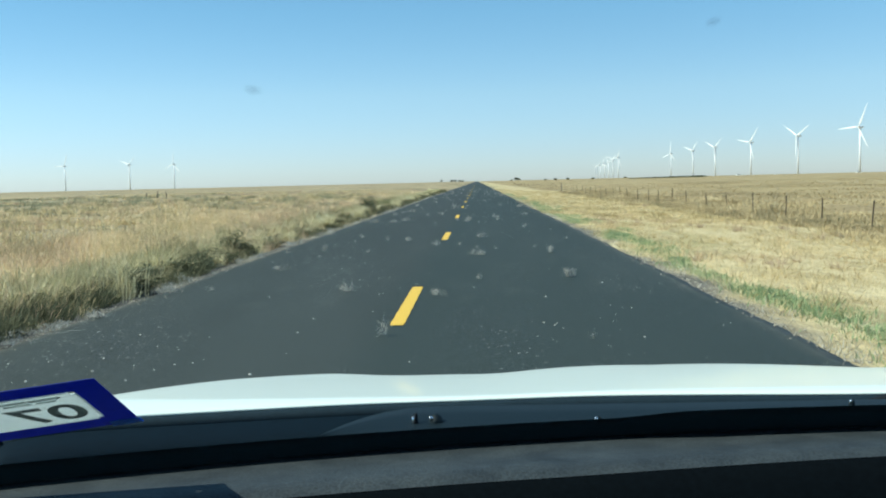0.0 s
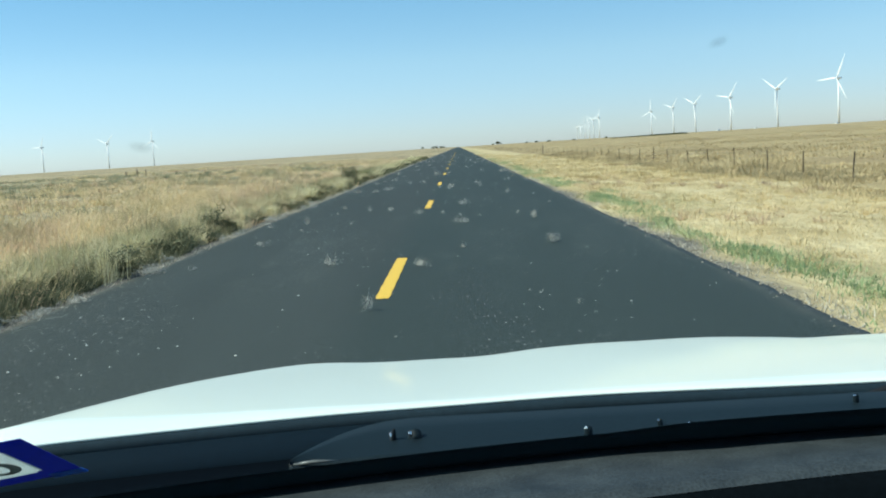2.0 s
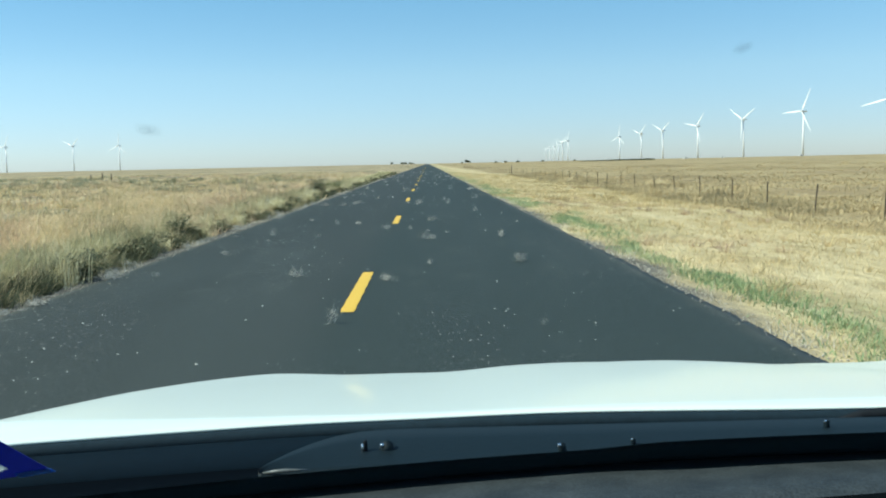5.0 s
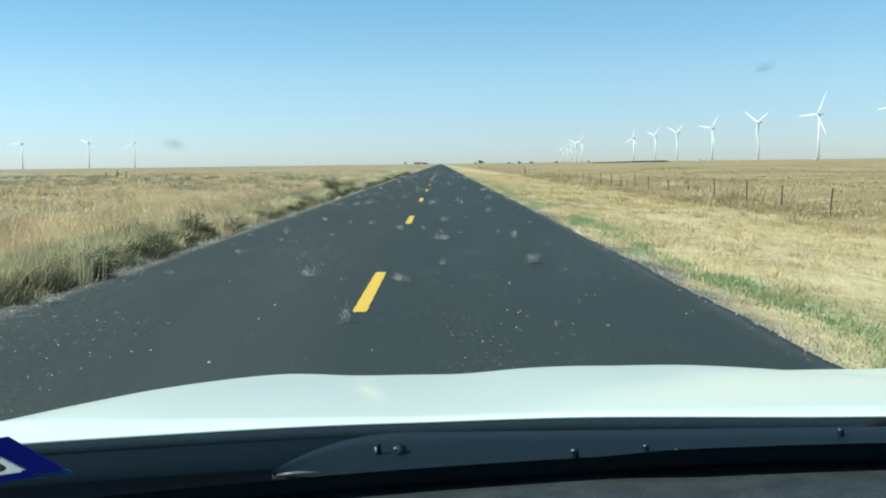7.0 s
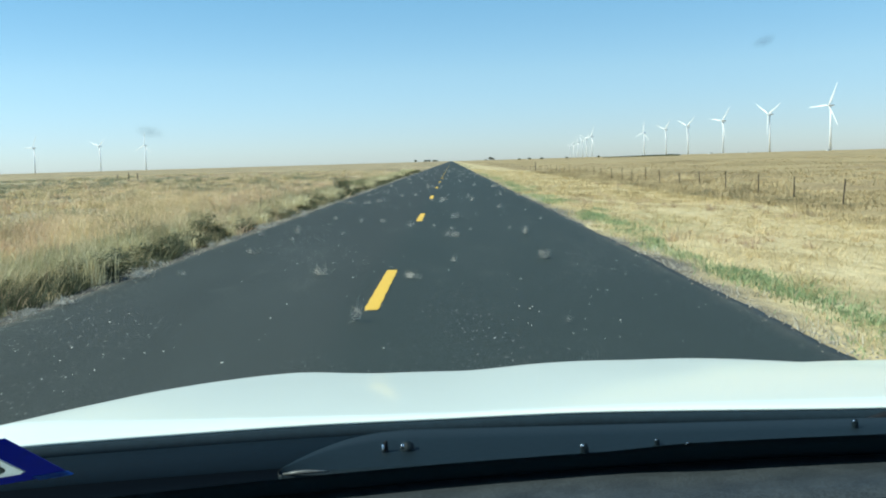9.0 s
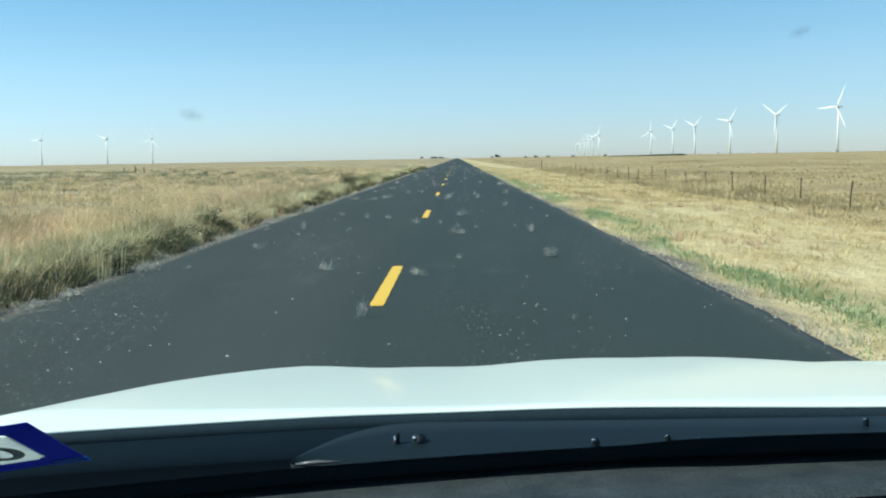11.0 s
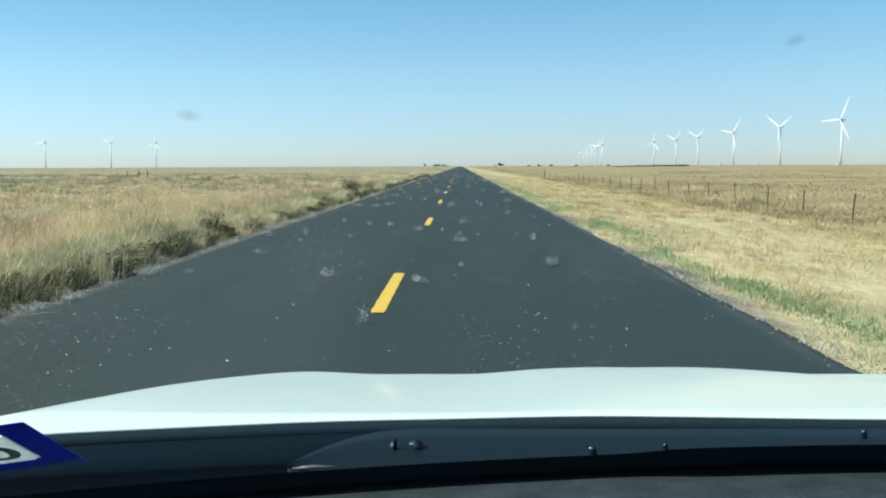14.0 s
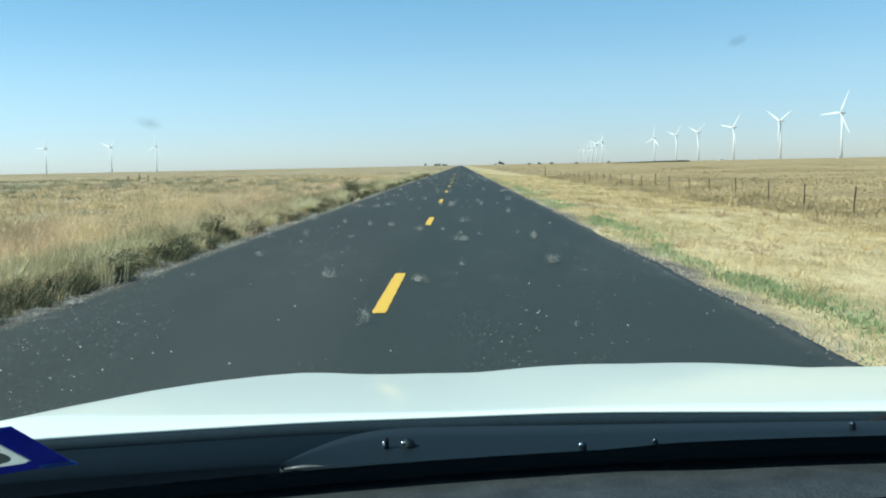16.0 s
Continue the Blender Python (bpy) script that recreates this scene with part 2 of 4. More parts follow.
GREEN = blades_material("green_grass", [(0.05, (0.18, 0.26, 0.125)), (0.50, (0.31, 0.39, 0.20)), (0.92, (0.60, 0.57, 0.34))])
FIELD = blades_material("field_grass", [(0.03, (0.24, 0.23, 0.15)), (0.25, (0.48, 0.395, 0.22)), (0.5, (0.70, 0.57, 0.325)), (0.72, (0.62, 0.475, 0.30)), (0.97, (0.42, 0.31, 0.225))], trans=0.3, scale=0.05, stretch=(0.4, 1.0, 0.4), swing=4.6, own=0.25)
STALK = blades_material("seed_stalk", [(0.1, (0.30, 0.22, 0.14)), (0.5, (0.50, 0.36, 0.25)), (0.9, (0.66, 0.55, 0.36))])
WEED = blades_material("weed_leaf", [(0.05, (0.045, 0.052, 0.030)), (0.45, (0.100, 0.108, 0.056)), (0.75, (0.22, 0.200, 0.110)), (0.97, (0.42, 0.36, 0.21))], trans=0.05)
SAGE = blades_material("grey_green_brush", [(0.05, (0.15, 0.165, 0.095)), (0.5, (0.27, 0.275, 0.175)), (0.9, (0.52, 0.50, 0.34))])
STEM = plain("weed_stem", (0.20, 0.16, 0.08), 0.9)
POST = plain("rusty_steel_post", (0.075, 0.055, 0.045), 0.75, 0.3, grain=0.35, scale=25.0)
WIRE = plain("old_wire", (0.14, 0.12, 0.10), 0.6, 0.6)
TIMBER = plain("weathered_timber", (0.13, 0.10, 0.075), 0.9, grain=0.35, scale=14.0, relief=0.01)
TURBINE = plain("turbine_white", (0.80, 0.81, 0.82), 0.35, grain=0.03, scale=0.5)
TREE = blades_material("far_tree_leaf", [(0.1, (0.03, 0.04, 0.02)), (0.9, (0.09, 0.10, 0.05))])
BARK = plain("bark", (0.10, 0.08, 0.06), 0.95, grain=0.3, scale=4.0)
SHED = plain("white_sheet_metal", (0.75, 0.75, 0.73), 0.5, grain=0.06, scale=2.0)
SHED_ROOF = plain("grey_sheet_roof", (0.38, 0.39, 0.40), 0.45, 0.4, grain=0.1, scale=2.0)

PAINT = plain("white_car_paint", (0.755, 0.825, 0.775), 0.45, coat=0.47, grain=0.015, scale=8.0)
PAINT.node_tree.nodes["Principled BSDF"].inputs["Coat Roughness"].default_value = 0.09
BLACK = plain("black_plastic", (0.009, 0.012, 0.016), 0.75, grain=0.3, scale=300.0, spec=0.12)
# shade of the dashboard's cabin side, put into the colour
FRONT_SHADE = plain("dashboard_front_shade", (0.0028, 0.0046, 0.0060), 0.95, grain=0.2, scale=200.0, spec=0.02)
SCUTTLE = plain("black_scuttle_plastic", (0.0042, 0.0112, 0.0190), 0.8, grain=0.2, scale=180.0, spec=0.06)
COWL = plain("dusty_black_plastic", (0.0066, 0.0136, 0.0185), 0.58, grain=0.2, scale=220.0, relief=0.0004, spec=0.16)
FRIT = plain("ceramic_black", (0.026, 0.050, 0.066), 0.8, grain=0.15, scale=200.0, spec=0.1)
SEAL = plain("bonnet_seal_rubber", (0.014, 0.026, 0.036), 0.85, grain=0.2, scale=150.0, spec=0.1)
# the lower scuttle's shade, put into a darker colour
SCUTTLE_SHADE = plain("scuttle_shade_black", (0.0014, 0.0038, 0.0072), 0.9, grain=0.2, scale=180.0, spec=0.03)
# pale colour in place of a sun glint on the cover's edge
COVER_GLINT = plain("cover_edge_glint", (0.10, 0.11, 0.11), 0.4, grain=0.25, scale=120.0)
RUBBER = plain("rubber", (0.02, 0.02, 0.02), 0.85, grain=0.3, scale=60.0)
ALLOY = plain("wheel_alloy", (0.55, 0.56, 0.57), 0.3, 0.9, grain=0.08)
LINER = plain("headliner", (0.12, 0.12, 0.12), 0.95, grain=0.15, scale=150.0)
LAMP = plain("lamp_lens", (0.55, 0.57, 0.6), 0.1, 0.2, coat=1.0, grain=0.1)
CHROME = plain("bright_metal", (0.75, 0.76, 0.78), 0.18, 1.0, grain=0.05)
BLUE = plain("blue_sticker_border", (0.028, 0.052, 0.39), 0.5, grain=0.12, scale=120.0)
PALEBLUE = plain("pale_blue_corner", (0.06, 0.22, 0.62), 0.5, grain=0.1, scale=120.0)
WHITE = plain("sticker_paper", (0.82, 0.87, 0.86), 0.6, grain=0.06, scale=200.0)
PRINT = plain("pale_sticker_print", (0.58, 0.63, 0.61), 0.7, grain=0.3, scale=300.0)
INK = plain("sticker_ink", (0.21, 0.245, 0.245), 0.7, grain=0.2, scale=200.0)
RED = plain("sticker_red", (0.45, 0.05, 0.07), 0.6, grain=0.1, scale=200.0)


def backlit(m, amount):
    """Thin printed stock that the daylight shines through."""
    nt = m.node_tree
    b = nt.nodes["Principled BSDF"]
    t = nt.nodes.new("ShaderNodeBsdfTranslucent")
    nt.links.new(b.inputs["Base Color"].links[0].from_socket, t.inputs["Color"])
    mx = nt.nodes.new("ShaderNodeMixShader")
    mx.inputs[0].default_value = amount
    nt.links.new(b.outputs[0], mx.inputs[1])
    nt.links.new(t.outputs[0], mx.inputs[2])
    nt.links.new(mx.outputs[0], nt.nodes["Material Output"].inputs["Surface"])


for m in (BLUE, PALEBLUE, WHITE, INK, RED, PRINT):
    backlit(m, 0.55)

# dried insect smears on the glass
SMEAR = bpy.data.materials.new("insect_smear")
SMEAR.use_nodes = True
nt = SMEAR.node_tree
b = nt.nodes["Principled BSDF"]
b.inputs["Base Color"].default_value, b.inputs["Roughness"].default_value = (0.10, 0.12, 0.13, 1), 0.8
clear = nt.nodes.new("ShaderNodeBsdfTransparent")
mx = nt.nodes.new("ShaderNodeMixShader")
grad = nt.nodes.new("ShaderNodeTexGradient")
grad.gradient_type = "SPHERICAL"
co = nt.nodes.new("ShaderNodeTexCoord")
nt.links.new(co.outputs["Object"], grad.inputs["Vector"])
blot = sums(nt, "MULTIPLY", sums(nt, "MULTIPLY", grad.outputs["Fac"], place_noise(nt, 2.4, 5.0)), 0.42, True)
nt.links.new(blot, mx.inputs[0])
nt.links.new(clear.outputs[0], mx.inputs[1])
nt.links.new(b.outputs[0], mx.inputs[2])
nt.links.new(mx.outputs[0], nt.nodes["Material Output"].inputs["Surface"])

# grained dashboard skin
DASH, nt, b = material("dashboard_skin", 0.62, spec=0.35)
pores = nt.nodes.new("ShaderNodeTexVoronoi")
pores.inputs["Scale"].default_value = 380.0
co = nt.nodes.new("ShaderNodeTexCoord")
nt.links.new(co.outputs["Object"], pores.inputs["Vector"])
haze = place_noise(nt, 22.0, 5.0)
c = ramp(nt, haze, [(0.3, (0.014, 0.020, 0.023)), (0.7, (0.034, 0.044, 0.047))])
colour(nt, b, mix(nt, 0.75, c, ramp(nt, pores.outputs["Distance"], [(0.1, (0.6, 0.6, 0.6)), (0.75, (1.5, 1.5, 1.5))]), "MULTIPLY"))
bump(nt, b, pores.outputs["Distance"], 0.35, 0.0008)

# a thin pane: clear, with the glass's own reflection
GLASS = bpy.data.materials.new("window_glass")
GLASS.use_nodes = True
nt = GLASS.node_tree
nt.nodes.remove(nt.nodes["Principled BSDF"])
clear = nt.nodes.new("ShaderNodeBsdfTransparent")
clear.inputs["Color"].default_value = (0.90, 0.955, 0.955, 1)
gloss = nt.nodes.new("ShaderNodeBsdfGlossy")
gloss.inputs["Roughness"].default_value = 0.02
mx = nt.nodes.new("ShaderNodeMixShader")
mx.inputs[0].default_value = 0.025
nt.links.new(clear.outputs[0], mx.inputs[1])
nt.links.new(gloss.outputs[0], mx.inputs[2])
nt.links.new(mx.outputs[0], nt.nodes["Material Output"].inputs["Surface"])

# ---- builders ----


def finish(name, bm, mat, smooth=True):
    me = bpy.data.meshes.new(name)
    bm.to_mesh(me)
    bm.free()
    me.materials.append(mat)
    if smooth:
        me.shade_smooth()
    return me


def part(name, bm, mat, parent, label="", smooth=True, bevel=0.0):
    """Links a bmesh as one mesh object under a thing or a part."""
    ob = new(name, finish(name, bm, mat, smooth))
    ob.parent = parent
    if bevel:
        md = ob.modifiers.new("bevel", "BEVEL")
        md.width, md.segments, md.limit_method = bevel, 2, "ANGLE"
    return tagged(ob, label)


def thing(name, label, category, at=(0, 0, 0), group="", kind=""):
    ob = new(name)
    ob.location = at
    ob.empty_display_size = 0.1
    return tagged(ob, label, category, group, kind)


def box(bm, x0, x1, y0, y1, z0, z1):
    m = Matrix.Translation(((x0 + x1) / 2, (y0 + y1) / 2, (z0 + z1) / 2)) @ Matrix.Diagonal((x1 - x0, y1 - y0, z1 - z0, 1))
    bmesh.ops.create_cube(bm, size=1.0, matrix=m)
    return bm


def tube(bm, path, radii, n=10, caps=True):
    """A round bar through the path's points."""
    rings = []
    for i, p in enumerate(path):
        p = Vector(p)
        d = (Vector(path[min(i + 1, len(path) - 1)]) - Vector(path[max(i - 1, 0)])).normalized()
        side = d.orthogonal().normalized() if abs(d.z) < 0.99 else Vector((1, 0, 0))
        up = d.cross(side).normalized()
        side = up.cross(d).normalized()
        r = radii[i] if isinstance(radii, (list, tuple)) else radii
        rings.append([bm.verts.new(p + r * (math.cos(a) * side + math.sin(a) * up)) for a in (2 * math.pi * k / n for k in range(n))])
    for a, b2 in zip(rings, rings[1:]):
        for k in range(n):
            bm.faces.new((a[k], a[(k + 1) % n], b2[(k + 1) % n], b2[k]))
    if caps:
        bm.faces.new(rings[0][::-1])
        bm.faces.new(rings[-1])
    return bm


def sheet(bm, us, vs, f):
    """A grid of faces through f(u, v)."""
    grid = [[bm.verts.new(f(u, v)) for v in vs] for u in us]
    for a, b2 in zip(grid, grid[1:]):
        for k in range(len(vs) - 1):
            bm.faces.new((a[k], b2[k], b2[k + 1], a[k + 1]))
    return bm


def shell(bm, us, vs, f, thick):
    """The same with thickness downwards."""
    sheet(bm, us, vs, f)
    bmesh.ops.recalc_face_normals(bm, faces=bm.faces[:])
    top = bm.faces[:]
    if sum(x.normal.z for x in top) < 0:
        bmesh.ops.reverse_faces(bm, faces=top)
    made = bmesh.ops.extrude_face_region(bm, geom=top)
    for v in made["geom"]:
        if isinstance(v, bmesh.types.BMVert):
            v.co.z -= thick
    bmesh.ops.recalc_face_normals(bm, faces=bm.faces[:])
    return bm


def mesh_arrays(name, verts, faces4, faces3, mat):
    """A mesh straight from arrays of corners."""
    me = bpy.data.meshes.new(name)
    n4, n3 = len(faces4), len(faces3)
    me.vertices.add(len(verts))
    me.vertices.foreach_set("co", verts.astype(np.float32).ravel())
    loops = np.concatenate([faces4.ravel(), faces3.ravel()]).astype(np.int32)
    me.loops.add(len(loops))
    me.loops.foreach_set("vertex_index", loops)
    me.polygons.add(n4 + n3)
    me.polygons.foreach_set("loop_start", np.concatenate([np.arange(n4) * 4, n4 * 4 + np.arange(n3) * 3]).astype(np.int32))
    me.update(calc_edges=True)
    me.materials.append(mat)
    return me


# ---- ground and road ----
PROFILE_X = (-4600, -300, -60, -40, -14, -9, -6, -4.6, -3.9, -3.6, 2.2, 2.5, 3.5, 6, 8.5, 12, 15, 24, 80, 300, 4600)
PROFILE_Z = (-0.9, -0.2, 0.0, 0.02, -0.12, -0.22, -0.16, -0.10, -0.05, -0.07, -0.07, -0.05, -0.10, -0.27, -0.46, -0.64, -0.60, -0.40, -0.15, -0.2, -0.9)


def ground_z(x, y):
    """Height of the ground, on arrays too."""
    x, y = np.asarray(x, float), np.asarray(y, float)
    z = np.interp(x, PROFILE_X, PROFILE_Z)
    off = np.clip(np.maximum(ROAD_LEFT - 0.7 - x, x - ROAD_RIGHT - 0.8) / 4.0, 0, 1)
    rough = 0.05 * np.sin(x * 0.9 + 1.7 * np.sin(y * 0.31)) + 0.05 * np.sin(y * 0.43 + 1.3 * np.sin(x * 0.27)) + 0.10 * np.sin(x * 0.11 + 2.0) * np.sin(y * 0.083 + x * 0.02)
    left = np.clip((ROAD_LEFT - 0.5 - x) / 1.2, 0, 1) * np.clip((-x - 4) / 1.0, 0, 1)
    mound = np.sin(x * 2.1 + 1.9 * np.sin(y * 0.83)) * np.cos(y * 1.37 + 1.5 * np.sin(x * 0.9 + 0.4 * y))
    return z + off * rough + left * (0.07 + 0.10 * mound)


def stretch(near, far, start, n):
    """Steps that widen with distance."""
    return [start + near * k + (far - start - near * n) * (k / n) ** 4 for k in range(n + 1)]


xs = sorted(set([-x for x in stretch(0.45, 4600, 5.0, 60)] + stretch(0.45, 4600, 3.6, 60) + [-4.8, -4.6, -4.3, -4.1, -3.9, -3.6, -1.5, 0.5, 2.2, 2.5, 2.8, 3.1, 3.4]))
ys = sorted(set([-y for y in stretch(1.0, 4000, 4.0, 24)] + [-3, -1.5, 0, 1.5, 3] + stretch(0.8, 4700, 4.0, 130)))
GX, GY = np.meshgrid(xs, ys, indexing="ij")
GZ = ground_z(GX, GY)
verts = np.stack([GX, GY, GZ], -1).reshape(-1, 3)
I, J = np.meshgrid(np.arange(len(xs) - 1), np.arange(len(ys) - 1), indexing="ij")
base = (I * len(ys) + J).ravel()
quads = np.stack([base, base + len(ys), base + len(ys) + 1, base + 1], -1)
ground = new("ground", mesh_arrays("ground", verts, quads, np.zeros((0, 3), int), GROUND))
ground.data.shade_smooth()
tagged(ground, "wide flat dry prairie of straw-coloured grass reaching the horizon", "ground", kind="structure")


def road_edge(side, y):
    """The ragged rim of the asphalt."""
    n1 = noise.noise(Vector((side * 7.0, y * 0.45, 0.0)))
    n2 = noise.noise(Vector((side * 9.0, y * 2.3, 4.0)))
    fade = 1.0 if y < 200 else 0.3
    return (ROAD_LEFT if side < 0 else ROAD_RIGHT) + fade * (0.045 * n1 + 0.02 * n2 + 0.012 * noise.noise(Vector((side * 3.0, y * 6.5, 9.0))))


bm = bmesh.new()
ry = [-80, -40, -20, -10] + [-5 + 0.35 * k for k in range(29)] + [5.1 + 0.14 * k for k in range(327)] + stretch(1.0, 4650, 51.0, 60)
across = (0.0, 0.0, 0.02, 0.15, 0.32, 0.495, 0.68, 0.85, 0.98, 1.0, 1.0)
heights = (-0.10, -0.015, 0.0, 0.005, 0.012, 0.016, 0.012, 0.005, 0.0, -0.015, -0.10)
grid = []
for y in ry:
    a, c = road_edge(-1, y), road_edge(1, y)
    grid.append([bm.verts.new((a + (c - a) * w, y, h - 0.016)) for w, h in zip(across, heights)])
for a, c in zip(grid, grid[1:]):
    for k in range(len(across) - 1):
        bm.faces.new((a[k], a[k + 1], c[k + 1], c[k]))
road = new("road", finish("road", bm, ASPHALT))
tagged(road, "straight two-lane dark asphalt road with crumbling edges and dust smudges", "road", kind="structure")

# yellow dashes of the centre line: 3.05 m long, one every 12.2 m
bm = bmesh.new()
steps = 16
rows = []
for k in range(steps + 1):
    y = 3.05 * k / steps
    w = 0.062 + 0.004 * math.sin(k * 2.1) - (0.008 if k in (0, steps) else 0)
    rows.append([bm.verts.new((x, y, z)) for x, z in ((-w, 0.0), (-w, 0.003), (0, 0.004), (w, 0.003), (w, 0.0))])
for a, c in zip(rows, rows[1:]):
    for k in range(4):
        bm.faces.new((a[k], a[k + 1], c[k + 1], c[k]))
dash = new("road_marking", finish("road_marking", bm, YELLOW, False))
dash.location = (CENTRE, 8.2, 0.002)
tagged(dash, "worn yellow painted dash on the asphalt centre line", "road marking", "centre line dashes")
for k in range(1, 62):
    copy_thing(dash, pose(CENTRE, 8.2 + 12.19 * k, 0.002))
copy_thing(dash, pose(CENTRE, 8.2 - 12.19, 0.002))

# ---- scattered stones and straw ----
rng = np.random.default_rng(5)


def stones(name, x, y, z, size, mat, label, category):
    """Many small eight-sided stones in one mesh."""
    n = len(x)
    unit = np.array([(1, 0, 0), (0, 1, 0), (-1, 0, 0), (0, -1, 0), (0, 0, 1), (0, 0, -1)], float)
    v = unit[None] * (size[:, None, None] * rng.uniform(0.55, 1.2, (n, 6, 1)))
    v[:, :, 2] *= 0.6
    v += np.stack([x, y, z + size * 0.25], -1)[:, None]
    f = np.array([(0, 1, 4), (1, 2, 4), (2, 3, 4), (3, 0, 4), (1, 0, 5), (2, 1, 5), (3, 2, 5), (0, 3, 5)])
    faces = (f[None] + 6 * np.arange(n)[:, None, None]).reshape(-1, 3)
    ob = new(name, mesh_arrays(name, v.reshape(-1, 3), np.zeros((0, 4), int), faces, mat))
    return tagged(ob, label, category, kind="stuff")


def crown(x):
    return np.interp(x, [ROAD_LEFT, CENTRE, ROAD_RIGHT], [-0.016, 0.0, -0.016])


n = 2300
yy = 4 + 40 * rng.random(n) ** 1.6
band = rng.choice([-1.9, -0.9, 0.3, 1.6, -3.0], n, p=[0.28, 0.30, 0.24, 0.10, 0.08])
xx = np.clip(band + rng.normal(0, 0.45, n), ROAD_LEFT + 0.1, ROAD_RIGHT - 0.1)
keep = rng.random(n) < np.clip(1.6 * (0.5 + 0.5 * np.sin(xx * 1.7 + 1.2 * np.sin(yy * 0.4))) * (0.5 + 0.5 * np.cos(yy * 0.55 + xx)), 0.06, 1)
xx, yy = xx[keep], yy[keep]
n = len(xx)
stones("loose_stones", xx, yy, crown(xx), rng.uniform(0.003, 0.007, n) * rng.choice([1, 1, 1, 1.9], n), STONE, "pale loose stone chips scattered on the asphalt", "gravel")
n = 3600
yy = 4 + 60 * rng.random(n) ** 1.5
right = rng.random(n) < 0.55
xx = np.where(right, ROAD_RIGHT + 0.06 + rng.normal(0, 0.08, n), ROAD_LEFT - 0.10 - rng.normal(0, 0.12, n))
onroad = (xx > ROAD_LEFT + 0.03) & (xx < ROAD_RIGHT - 0.03)
stones("edge_gravel", xx, yy, np.where(onroad, -0.017, np.maximum(ground_z(xx, yy), -0.09)), rng.uniform(0.006, 0.020, n), EDGE_STONE, "pale gravel along the crumbling asphalt edges", "gravel")


def blades(name, x, y, height, width, lean, mat, label, category, z=None, bend=0.5, turn=None):
    """Many grass blades, five corners each, in one mesh."""
    n = len(x)
    z = ground_z(x, y) if z is None else z
    th = rng.uniform(0, 2 * np.pi, n) if turn is None else turn + rng.normal(0, 0.5, n)
    out = np.stack([np.cos(th), np.sin(th), np.zeros(n)], -1)
    fa = rng.uniform(0, 2 * np.pi, n)
    side = np.stack([np.cos(fa), np.sin(fa), np.zeros(n)], -1) * (width / 2)[:, None]
    root = np.stack([x, y, z - 0.01], -1)
    ln = lean * rng.uniform(0.3, 1.3, n)
    rise = np.cos(np.clip(ln, 0, 1.5)) * height
    drift = np.sin(np.clip(ln, 0, 1.5)) * height
    mid = root + out * (drift * (0.5 - 0.25 * bend))[:, None]
    mid[:, 2] += rise * (0.5 + 0.12 * bend)
    tip = root + out * drift[:, None]
    tip[:, 2] += rise
    v = np.stack([root - side, root + side, mid - side * 0.8, mid + side * 0.8, tip], 1)
    k = 5 * np.arange(n)
    q = np.stack([k, k + 1, k + 3, k + 2], -1)
    t = np.stack([k + 2, k + 3, k + 4], -1)
    ob = new(name, mesh_arrays(name, v.reshape(-1, 3), q, t, mat))
    return tagged(ob, label, category, kind="stuff")


def patch(x, y, scale, seed):
    """A smooth pattern from 0 to 1."""
    return 0.5 + 0.5 * np.sin(x * scale + seed + 1.8 * np.sin(y * scale * 0.7 + seed * 2)) * np.cos(y * scale * 0.9 - seed + 1.3 * np.sin(x * scale * 0.6))


# tall dry grass right beside the far lane: fountain-shaped clumps
def clumps(n, x0, x1, y0, y1, per, spread, power=1.0):
    cx = rng.uniform(x0, x1, n)
    cy = y0 + (y1 - y0) * rng.random(n) ** power
    a = rng.uniform(0, 2 * np.pi, n * per)
    r = np.abs(rng.normal(0, spread, n * per)) * np.repeat(rng.uniform(0.5, 1.5, n), per)
    return np.repeat(cx, per) + np.cos(a) * r, np.repeat(cy, per) + np.sin(a) * r, np.repeat(rng.uniform(0.5, 1.3, n), per), a


def rim(x):
    """0 at the asphalt's rim, 1 well inside the verge."""
    return np.clip((ROAD_LEFT - 0.12 - x) / 1.5, 0, 1)


def ragged(x, y):
    """True where growth has crept up to the asphalt; its rim wanders in and out."""
    return x < ROAD_LEFT - 0.10 - 0.50 * patch(x * 0.3, y, 0.9, 3) * patch(x * 0.2, y, 0.33, 8)


GOLD = "dry golden prairie grass along the asphalt edge"
# a matted underlayer, uneven fountain-shaped clumps over it, and thin seed stalks above
x, y, s, a = clumps(4200, -11, ROAD_LEFT - 0.3, 6.5, 36, 15, 0.16, 1.3)
keep = ragged(x, y)
x, y, s, a = x[keep], y[keep], s[keep], a[keep]
blades("matted_grass", x, y, s * 0.20, rng.uniform(0.005, 0.011, len(x)), np.full(len(x), 1.1), TALL, "matted " + GOLD, "grass")
x, y, s, a = clumps(1700, -11, ROAD_LEFT - 0.62, 6.5, 36, 46, 0.13, 1.3)
keep = ragged(x, y)
x, y, s, a = x[keep], y[keep], s[keep], a[keep]
h = s * (0.24 + 0.20 * rim(x)) * (0.30 + 0.6 * patch(x, y, 1.5, 1) + 0.7 * patch(x, y, 0.45, 6)) * rng.uniform(0.35, 1.2, len(x))
blades("tall_grass", x, y, h, rng.uniform(0.003, 0.008, len(x)), np.full(len(x), 0.95), TALL, "tall " + GOLD, "grass", turn=a)
